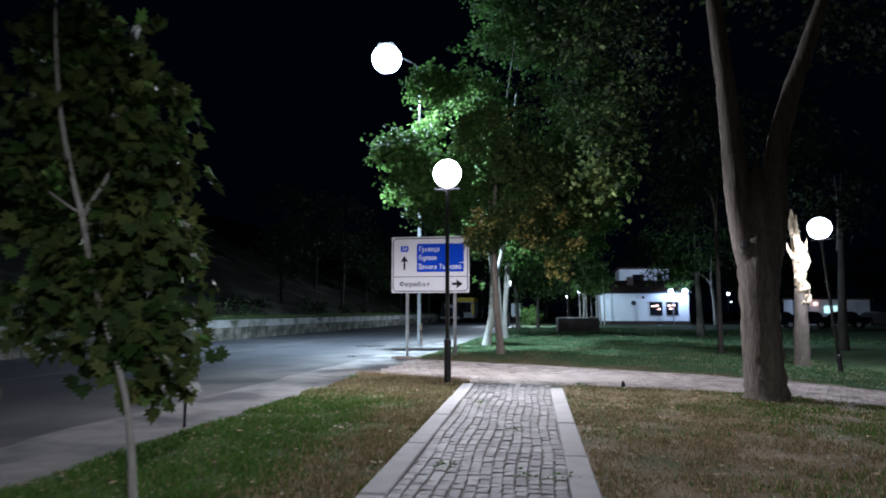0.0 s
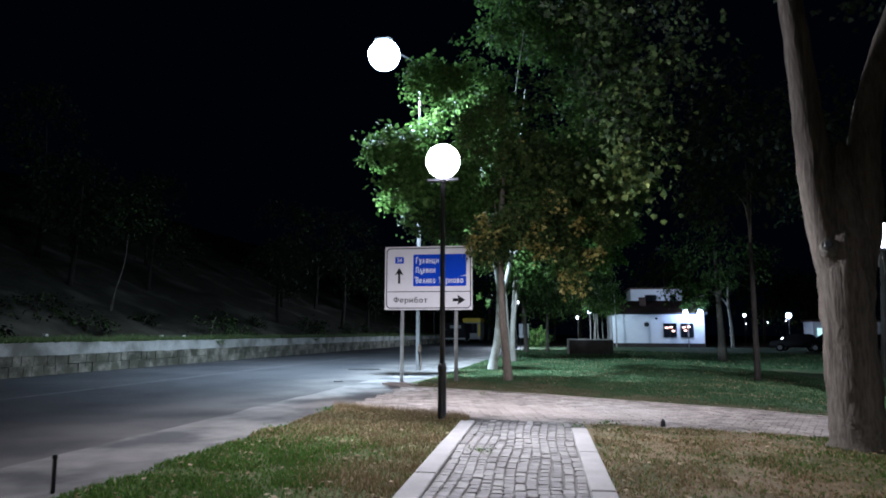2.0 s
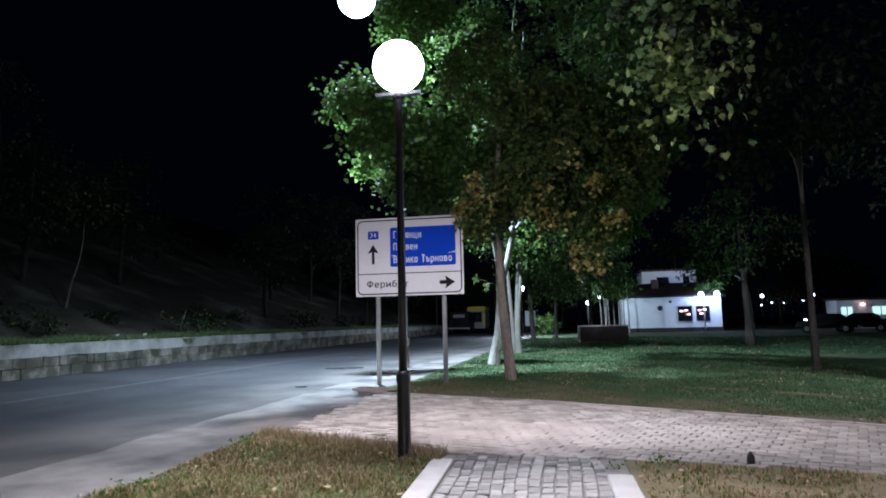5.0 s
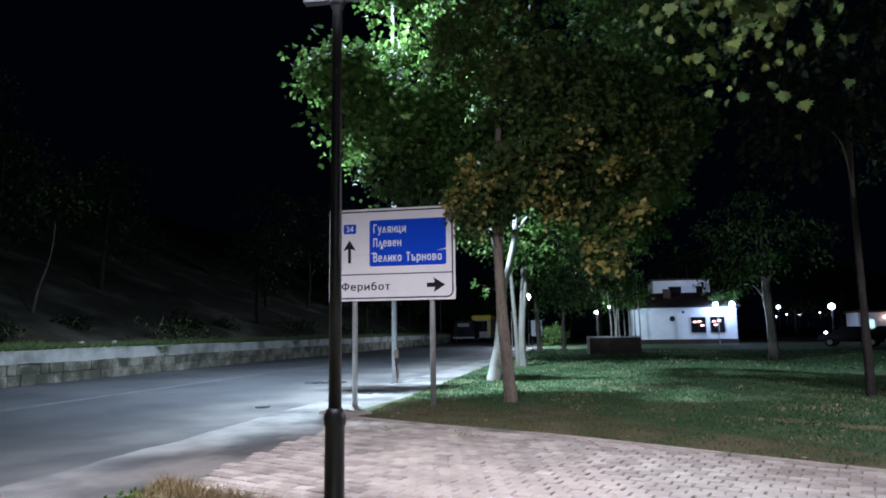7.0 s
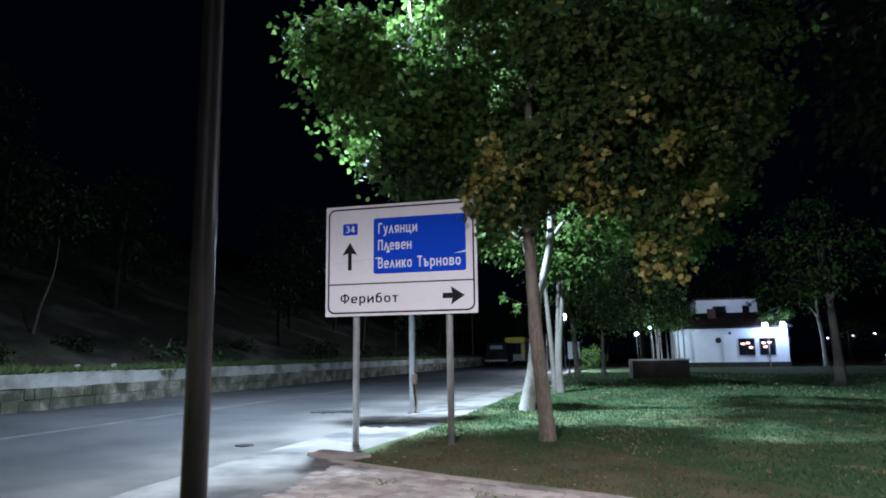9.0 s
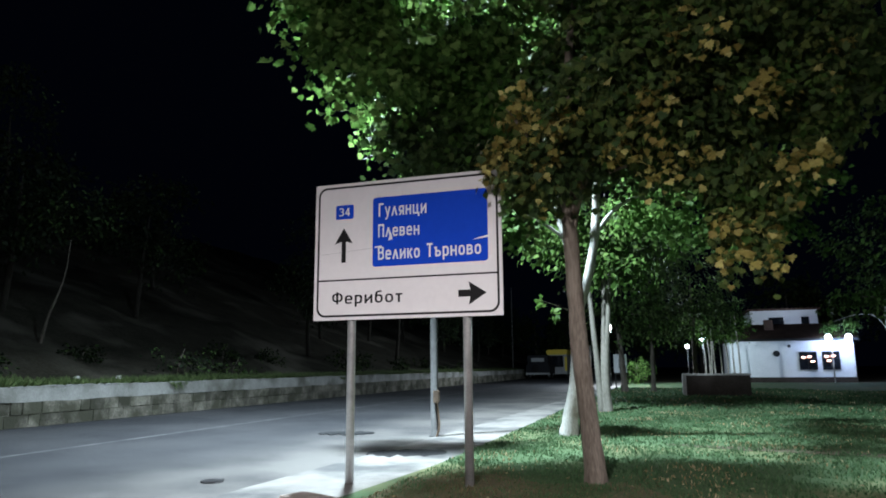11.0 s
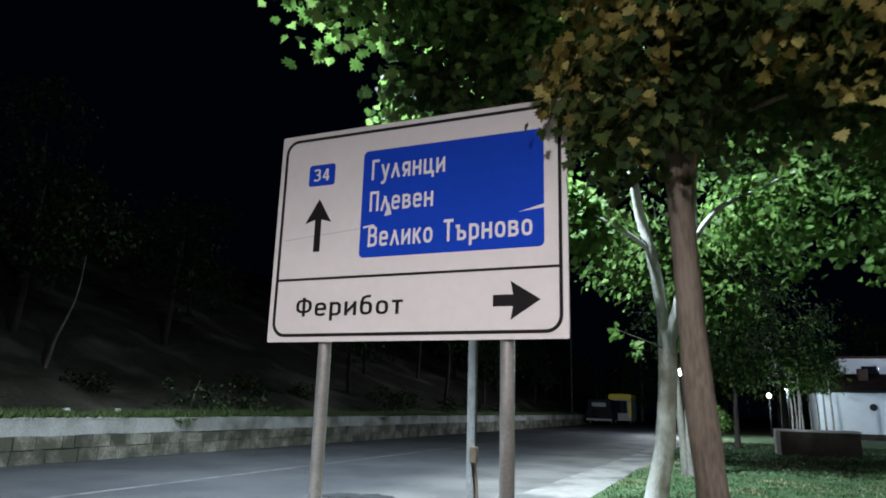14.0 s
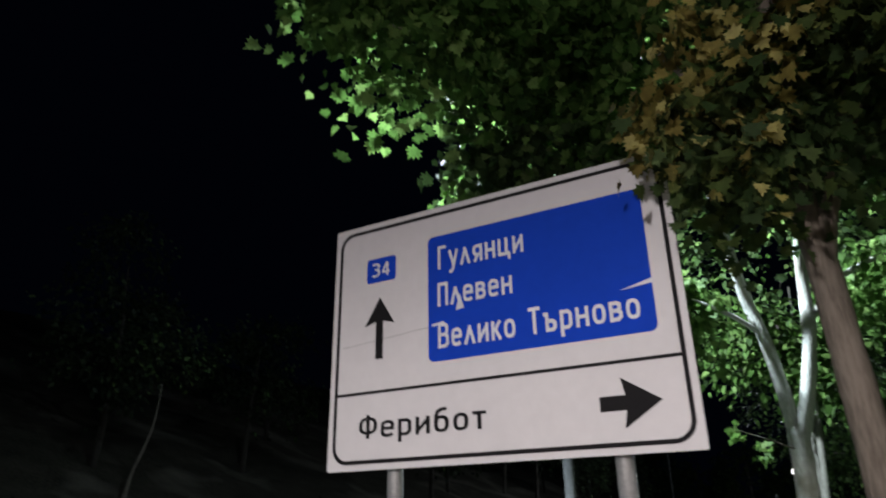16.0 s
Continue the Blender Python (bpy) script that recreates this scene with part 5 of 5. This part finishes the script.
def stone_mesh(name, w, l, h, material, seed):
    """A cobble with a crowned, uneven top."""
    r = random.Random(seed)
    j = lambda s: r.uniform(-s, s)
    V = [(-w / 2 + j(.008), -l / 2 + j(.008), -0.03), (w / 2 + j(.008), -l / 2 + j(.008), -0.03), (w / 2 + j(.008), l / 2 + j(.008), -0.03), (-w / 2 + j(.008), l / 2 + j(.008), -0.03)]
    V += [(x, y, h * 0.6) for x, y, _ in V]
    V += [(x * 0.85, y * 0.88, h + j(0.003)) for x, y, _ in V[:4]]
    F = [(8, 9, 10, 11)]
    for a in (0, 4):
        F += [(a + k, a + (k + 1) % 4, a + 4 + (k + 1) % 4, a + 4 + k) for k in range(4)]
    me = bpy.data.meshes.new(name)
    me.from_pydata(V, [], F)
    me.materials.append(material)
    return me


def cobbled_path():
    kinds = [stone_mesh("cobble", 0.098, 0.15, 0.022, M_cobble, i) for i in range(8)]
    JV, JF = [], []
    DV, DF = [], []
    cols = 13
    made = 0
    for c in range(cols):
        y = -2.5 + rng.uniform(0, 0.1)
        while y < 13.85:
            l = rng.uniform(0.11, 0.20)
            t = (y + l / 2 + 3.0) / 16.85
            xl, xr = -1.02 - 0.70 * t, 0.38 - 0.61 * t
            x = xl + (xr - xl) * (c + 0.5) / cols + 0.018 * math.sin(y * 2.1 + c * 0.5)
            me = kinds[rng.randrange(8)]
            m = pose(x, y + l / 2, 0.012 + rng.uniform(-0.004, 0.007), rng.uniform(-2.5, 2.5), rng.uniform(-2.5, 2.5), rng.uniform(-4, 4)) @ Matrix.Diagonal(((xr - xl) / cols / 0.108, l / 0.163, 1, 1))
            if y + rng.uniform(-0.25, 0.25) > 13.35 and rng.random() < 0.8:
                b = len(DV)
                DV.extend(m @ v.co for v in me.vertices)
                DF.extend(tuple(b + i for i in p.vertices) for p in me.polygons)
            elif 4.6 < y < 7.9 and made < 300:
                ob = new("cobble", me)
                ob.parent, ob.matrix_basis = path_bed, m
                made += 1
            else:
                b = len(JV)
                JV.extend(m @ v.co for v in me.vertices)
                JF.extend(tuple(b + i for i in p.vertices) for p in me.polygons)
            y += l
    ob = mesh_ob("damp_cobbles", DV, DF, M_cobble_dark, path_bed, "darker cobbles at the path's end")
    ob["kind"] = "stuff"
    ob = mesh_ob("cobbles", JV, JF, M_cobble_j, path_bed, "grey stone cobbles in wavy rows")
    ob["kind"] = "stuff"


cobbled_path()


def poly_at(line, x):
    for (x0, y0), (x1, y1) in zip(line, line[1:]):
        if x0 <= x <= x1:
            return y0 + (y1 - y0) * (x - x0) / (x1 - x0)
    return line[0][1] if x < line[0][0] else line[-1][1]


def cross_paving():
    JV, JF = [], []
    kinds = [stone_mesh("paver", 0.14, 0.19, 0.014, M_paver, 50 + i) for i in range(6)]
    near = NEAR + NEAR_R
    made = 0
    ang = math.atan2(-3.4, 9)
    ca, sa = math.cos(ang), math.sin(ang)
    for i in range(-60, 110):
        for j in range(-30, 62):
            u, v = i * 0.205 + (0.1 if j % 2 else 0), j * 0.155
            x, y = -2 + u * ca - v * sa, 15.5 + u * sa + v * ca
            if not (-5.0 < x < 14):
                continue
            if not (poly_at(near, x) + 0.08 < y < poly_at(FAR, x) - 0.16):
                continue
            if x < -4.45 + 0.3 * noise.noise((y * 0.9, 0, 2)):
                continue
            me = kinds[rng.randrange(6)]
            m = pose(x, y, 0.016 + dip(x, y) + rng.uniform(-0.003, 0.004), rng.uniform(-1.2, 1.2), rng.uniform(-1.2, 1.2), math.degrees(ang) + 90 + rng.uniform(-2, 2))
            if made < 300 and -2.4 < x < 1.4 and y < 16.2:
                ob = new("paving_stone", me)
                ob.parent, ob.matrix_basis = apron, m
                made += 1
                continue
            b = len(JV)
            JV.extend(m @ q.co for q in me.vertices)
            JF.extend(tuple(b + k for k in p.vertices) for p in me.polygons)
    ob = mesh_ob("pavers", JV, JF, M_paver, apron, "worn pinkish paving stones of the crossing footway")
    ob["kind"] = "stuff"


cross_paving()


def kerb_line():
    for a, b in zip(FAR, FAR[1:]):
        n = max(1, int(math.dist(a, b) / 0.9))
        for i in range(n):
            p, q = along(a, b, (i + 0.01) / n), along(a, b, (i + 0.99) / n)
            d = Vector((q[0] - p[0], q[1] - p[1])).normalized()
            o = (-d.y * -0.095, d.x * -0.095)
            bm = bmesh.new()
            pts = (p, q, (q[0] + o[0], q[1] + o[1]), (p[0] + o[0], p[1] + o[1]))
            lo = [bm.verts.new((x, y, -0.05 + dip(x, y))) for x, y in pts]
            hi = [bm.verts.new((x, y, 0.044 + dip(x, y))) for x, y in pts]
            bm.faces.new(hi)
            for k in range(4):
                bm.faces.new((lo[k], lo[(k + 1) % 4], hi[(k + 1) % 4], hi[k]))
            bmesh.ops.recalc_face_normals(bm, faces=bm.faces[:])
            part("kerb_stone", bm, M_kerb_far, apron)


kerb_line()


def wall_stones():
    kinds = {}
    for row, (z0, z1) in enumerate(((0.0, 0.33), (0.337, 0.67))):
        y = 17.0 + row * 0.25
        while y < 96:
            l = rng.choice((0.36, 0.5, 0.58, 0.7, 0.9))
            if y > 60:
                l *= 2.4
            key = (row, l, rng.randrange(2))
            if key not in kinds:
                h = z1 - z0
                kinds[key] = box_bm(-0.06, 0.0 + 0.006 * key[2], 0, l - 0.009, 0, h, 0.012)
                for v in kinds[key].verts:
                    v.co += Vector((rng.uniform(-0.012, 0.014), rng.uniform(-0.008, 0.004), rng.uniform(-0.008, 0.008)))
                me = bpy.data.meshes.new("stone")
                kinds[key].to_mesh(me)
                kinds[key].free()
                me.materials.append(M_stone)
                kinds[key] = me
            ob = new("stone", kinds[key])
            ob.parent = wall
            ob.matrix_basis = pose(WX + rng.uniform(-0.012, 0.008), y, z0, 0, 0, rng.uniform(-0.6, 0.6))
            y += l


wall_stones()


# ---- grass ----
def blades(name, area, n, seed, h0, h1, dry, label, width=0.006, bare=0.0, green=None, straw=None):
    """Grass: bent two-piece blades inside area(x, y); dry(x, y) is the share of dry blades."""
    r = np.random.RandomState(seed)
    (x0, x1), (y0, y1), inside = area
    xs, ys = r.uniform(x0, x1, n * 2), r.uniform(y0, y1, n * 2)
    keep = [i for i in range(n * 2) if inside(xs[i], ys[i])][:n]
    V, F, MI = [], [], []
    for i in keep:
        x, y = xs[i], ys[i]
        tuft = noise.noise((x * 1.7, y * 1.7, 3.0))
        if tuft < -0.08 and r.rand() < bare:
            continue
        h = r.uniform(h0, h1) * (1 + 0.7 * max(-0.6, tuft))
        a, lean = r.uniform(0, 6.28), r.uniform(0.2, 0.9) * h
        cx, cy, w = math.cos(a), math.sin(a), width * r.uniform(0.7, 1.4)
        z = 0.028 + dip(x, y)
        b = len(V)
        V += [(x - cy * w, y + cx * w, z), (x + cy * w, y - cx * w, z), (x + cx * lean * 0.4 + cy * w * 0.8, y + cy * lean * 0.4 - cx * w * 0.8, z + h * 0.6), (x + cx * lean * 0.4 - cy * w * 0.8, y + cy * lean * 0.4 + cx * w * 0.8, z + h * 0.6), (x + cx * lean, y + cy * lean, z + h)]
        F += [(b, b + 1, b + 2, b + 3), (b + 3, b + 2, b + 4)]
        k = 1 if r.rand() < dry(x, y) else 0
        MI += [k, k]
    ob = mesh_ob(name, V, F, [green or M_blade, straw or M_blade_dry], None, "", MI)
    return tagged(ob, label, "grass", kind="stuff")


def on_verge(x, y):
    t = (y + 3.0) / 16.85
    return x < -1.27 - 0.70 * t and y < poly_at(NEAR, x) - 0.02 and x > -4.55 + 0.12 * noise.noise((y * 1.3, 0, 0))


def on_right(x, y):
    t = (y + 3.0) / 16.85
    return x > 0.63 - 0.62 * t and y < poly_at(NEAR_R, x) - 0.04


def on_strip(x, y):
    return on_far(x, y) and y < poly_at(DRY_EDGE, x) + 0.5 + 0.6 * noise.noise((x * 1.3, y * 1.3, 4))


def on_far(x, y):
    return y > poly_at(FAR, x) + 0.03 and x > -4.42


def dry_verge(x, y):
    t = (y + 3.0) / 16.85
    d = (-1.27 - 0.70 * t) - x
    v = 0.97 - step(0.3, 1.5, d) * (1 - step(9.5, 13.2, y))
    return min(0.92, max(0.06, v - 0.05 + 0.32 * noise.noise((x * 0.8, y * 0.8, 5))))


def dry_right(x, y):
    return min(0.95, max(0.2, 0.82 - 0.6 * step(2.0, 4.2, x) + 0.7 * noise.noise((x * 0.6, y * 0.6, 9))))


def dry_far(x, y):
    d = y - poly_at(DRY_EDGE, x)
    return min(0.9, max(0.01, (0.58 - 0.22 * step(0.5, 4.0, x)) * (1 - step(-1.6, 0.9, d)) + 0.5 * noise.noise((x * 0.7, y * 0.7, 2))))


blades("grass", ((-4.6, -1.2), (3.0, 15.4), on_verge), 90000, 1, 0.02, 0.065, dry_verge, "rough verge grass, green and straw-brown", 0.0055, 0.55)
blades("grass", ((0.1, 7.0), (4.0, 13.8), on_right), 80000, 2, 0.015, 0.05, dry_right, "short dry lawn grass with green tufts", 0.0055, 0.6)
blades("grass", ((-4.2, 18.0), (38.0, 60.0), on_far), 26000, 4, 0.04, 0.09, dry_far, "green park grass further off", 0.03, 0.4, M_blade_lawn)
blades("grass", ((-4.4, 6.6), (15.0, 24.5), on_strip), 70000, 8, 0.012, 0.045, dry_far, "short dry grass beside the paving", 0.005, 0.5, M_blade_lawn, M_blade_straw)
blades("grass", ((-4.4, 9.0), (15.5, 38.0), lambda x, y: on_far(x, y) and not on_strip(x, y)), 90000, 3, 0.025, 0.06, dry_far, "green mown park grass", 0.010, 0.4, M_blade_lawn)


def fringe():
    """Grass hanging over the wall's top."""
    r = np.random.RandomState(6)
    V, F = [], []
    for i in range(26000):
        y = r.uniform(14, 96)
        x = WX - 1.5 * r.rand() ** 1.6
        h = r.uniform(0.10, 0.30) * (1 + 0.8 * noise.noise((y * 0.6, 0, 0)))
        a = r.uniform(0, 6.28)
        w = 0.022
        hang = noise.noise((y * 0.55, 4, 0))
        drop = (0.06 if hang < 0.22 else 0.05 + 0.22 * min(1, (hang - 0.22) * 4)) if x > WX - 0.15 else 0
        b = len(V)
        V += [(x, y - w, 1.06), (x, y + w, 1.06), (x + math.cos(a) * h * 0.6 + drop, y + math.sin(a) * h * 0.6, 1.06 + h - drop * 2)]
        F += [(b, b + 1, b + 2)]
    ob = mesh_ob("wall_grass", V, F, M_blade_bank)
    return tagged(ob, "ragged grass growing along the wall's top", "grass", kind="stuff")


fringe()


def scraps():
    for x, y, z in ((WX - 1.2, 30.5, 1.25), (WX - 1.0, 32.0, 1.24), (WX - 2.0, 24.5, 1.3)):
        s = thing("litter", (x, y, z), "pale scrap of litter on the bank", "litter", "litter")
        bm = box_bm(-0.05, 0.05, -0.07, 0.07, -0.05, 0.04, 0.015)
        for v in bm.verts:
            v.co += Vector((rng.uniform(-.02, .02), rng.uniform(-.03, .03), rng.uniform(-.02, .02)))
        part("scrap", bm, M_pale, s)


scraps()


def fallen_leaves():
    """Pale dry leaves scattered over verge and lawn."""
    r = np.random.RandomState(12)
    V, F = [], []
    while len(F) < 2600:
        x, y = r.uniform(-4.5, 8), r.uniform(4, 24)
        if not (on_verge(x, y) or on_right(x, y) or (on_far(x, y) and r.rand() < 0.12)):
            continue
        z = 0.055 + dip(x, y) + r.uniform(0, 0.02)
        a, q = r.uniform(0, 6.28), r.uniform(0.018, 0.042)
        b = len(V)
        for k, (u, v) in enumerate(((0, -1), (0.6, 0), (0, 1), (-0.6, 0))):
            V.append((x + q * (u * math.cos(a) - v * math.sin(a)), y + q * (u * math.sin(a) + v * math.cos(a)), z + r.uniform(-0.008, 0.012)))
        F.append((b, b + 1, b + 2, b + 3))
    ob = mesh_ob("fallen_leaves", V, F, M_blade_dry)
    return tagged(ob, "pale dry leaves scattered in the grass", "leaves", kind="stuff")


fallen_leaves()


def weed(x, y, r, n, seed):
    w = thing("weed", (x, y, 0.03), "small green weed growing between the stones", "weed", "weeds")
    crown("leaves", [((0, 0, 0.025), (r, r * 0.45, 0.02), n, (1.0,))], [M_blade], w, seed, 0.035, OVAL, 8, r * 0.2, 0.0)


for i, (x, y, r, n) in enumerate([(-0.6, 8.4, 0.16, 7), (-1.30, 10.95, 0.28, 12), (-0.05, 6.15, 0.30, 12), (-1.08, 6.45, 0.14, 6), (-2.1, 18.6, 0.22, 8), (-3.4, 18.9, 0.2, 7), (-0.2, 13.4, 0.2, 8), (0.45, 13.72, 0.3, 14), (-4.55, 14.6, 0.2, 14), (-4.5, 12.3, 0.18, 10), (-2.3, 12.6, 0.2, 10)]):
    weed(x, y, r, n, 700 + i)


def tall_fringe():
    """Longer dry grass along the verge's far edge."""
    r = np.random.RandomState(19)
    V, F = [], []
    for i in range(2600):
        x = r.uniform(-4.6, -1.85)
        y = poly_at(NEAR, x) - 0.02 - 0.45 * r.rand() ** 1.5
        h, a, w = r.uniform(0.05, 0.17), r.uniform(0, 6.28), 0.004
        b = len(V)
        V += [(x - w, y, 0.03), (x + w, y, 0.03), (x + math.cos(a) * h * 0.5, y + math.sin(a) * h * 0.5, 0.03 + h)]
        F.append((b, b + 1, b + 2))
    ob = mesh_ob("tall_grass", V, F, M_blade_dry)
    return tagged(ob, "longer straw-coloured grass at the verge's edge", "grass", kind="stuff")


tall_fringe()


def marker_post():
    p = thing("marker_post", (-6.1, 64.0, 0), "thin white-lit post at the far pavement edge", "post")
    part("shaft", turned([(0.05, -0.1), (0.045, 2.9), (0.02, 2.95)], 10), M_pale, p, "", True)


def utility_pole():
    p = thing("utility_pole", (-18.5, 95.2, 0), "slim grey utility pole at the wall's end", "utility pole")
    part("shaft", turned([(0.09, -0.1), (0.06, 11.0), (0.03, 11.05)], 10), M_pole, p, "", True)


def notice_board():
    p = thing("notice_board", (-3.6, 56.5, 0), "small pale notice board on two legs", "sign")
    plate("board", rounded(-0.38, 0.38, 1.05, 2.15, 0.03, 2), -0.02, 0.02, M_plaster, p, "pale board with a dark figure shape")
    plate("dark_bar", rounded(-0.1, 0.12, 1.3, 1.9, 0.05, 2), -0.024, -0.02, M_car_grey, p)
    for x in (-0.3, 0.3):
        part("leg", turned([(0.025, -0.1), (0.025, 1.06)], 8, (x, 0, 0)), M_pole, p)


def green_shrub():
    t = thing("bush", (-3.3, 70.0, 0), "leafy green shrub lit by a lamp", "shrub", "park shrubs")
    limbs("stem", [("stem", [(0, 0, -0.1), (0.1, 0, 0.8), (0.2, 0, 1.5)], [0.06, 0.05, 0.02])], M_bark, t, 71, 6)
    crown("crown", [((0, 0, 1.2), (1.3, 1.1, 1.1), 90, (1.0,))], [M_leaf], t, 72, 0.16, OVAL, 14, 0.25, 0.3)


def lamp_tree():
    """Small trees whose leaves hang round the house lamps and the yard lamp."""
    t = thing("young_tree", (16.6, 77.0, 0), "slim tree with a pale arching bough over lamps", "tree", "young trees")
    limbs("trunk", [("trunk", [(0, 0, -0.1), (-0.1, 0, 2.4), (-0.3, 0, 4.6), (-0.2, 0, 7.5)], [0.2, 0.15, 0.13, 0.04]),
                    ("bough", [(-0.2, 0, 4.0), (-1.0, 0.3, 5.3), (-2.2, 0.6, 5.5), (-3.6, 0.8, 5.1), (-4.4, 1.0, 4.7)], [0.07, 0.06, 0.05, 0.04, 0.02])], M_bark_pale, t, 81, 8)
    crown("crown", [((-4.2, 1.0, 4.5), (0.6, 0.4, 0.5), 26, (1, 0)), ((-2.8, 0.9, 4.7), (0.5, 0.4, 0.5), 20, (1, 0)), ((-0.2, 0, 7.5), (2.2, 1.8, 1.5), 70, (0.2, 0.8))], [M_leaf, M_leaf_dark], t, 82, 0.2, OVAL, 13, 0.24, 0.5)
    t = thing("young_tree", (2.6, 75.6, 0), "young tree with leaves lit by the yard lamp", "tree", "young trees")
    limbs("trunk", [("trunk", [(0, 0, -0.1), (0, 0, 2.4), (-0.2, 0, 5.0)], [0.09, 0.07, 0.03])], M_bark_pale, t, 83, 7)
    crown("crown", [((-0.3, 0.3, 4.8), (1.1, 0.8, 0.7), 60, (1, 0))], [M_leaf, M_leaf_dark], t, 84, 0.2, OVAL, 13, 0.24, 0.5)


def corner_slab():
    p = thing("concrete_slab", (-4.75, 20.85, 0), "low weathered concrete slab at the sign's foot", "slab", turn=-24)
    part("slab", box_bm(-0.55, 0.45, -0.16, 0.22, -0.05, 0.075, 0.02), M_kerb_far, p)


marker_post()
utility_pole()
notice_board()
green_shrub()
lamp_tree()
corner_slab()
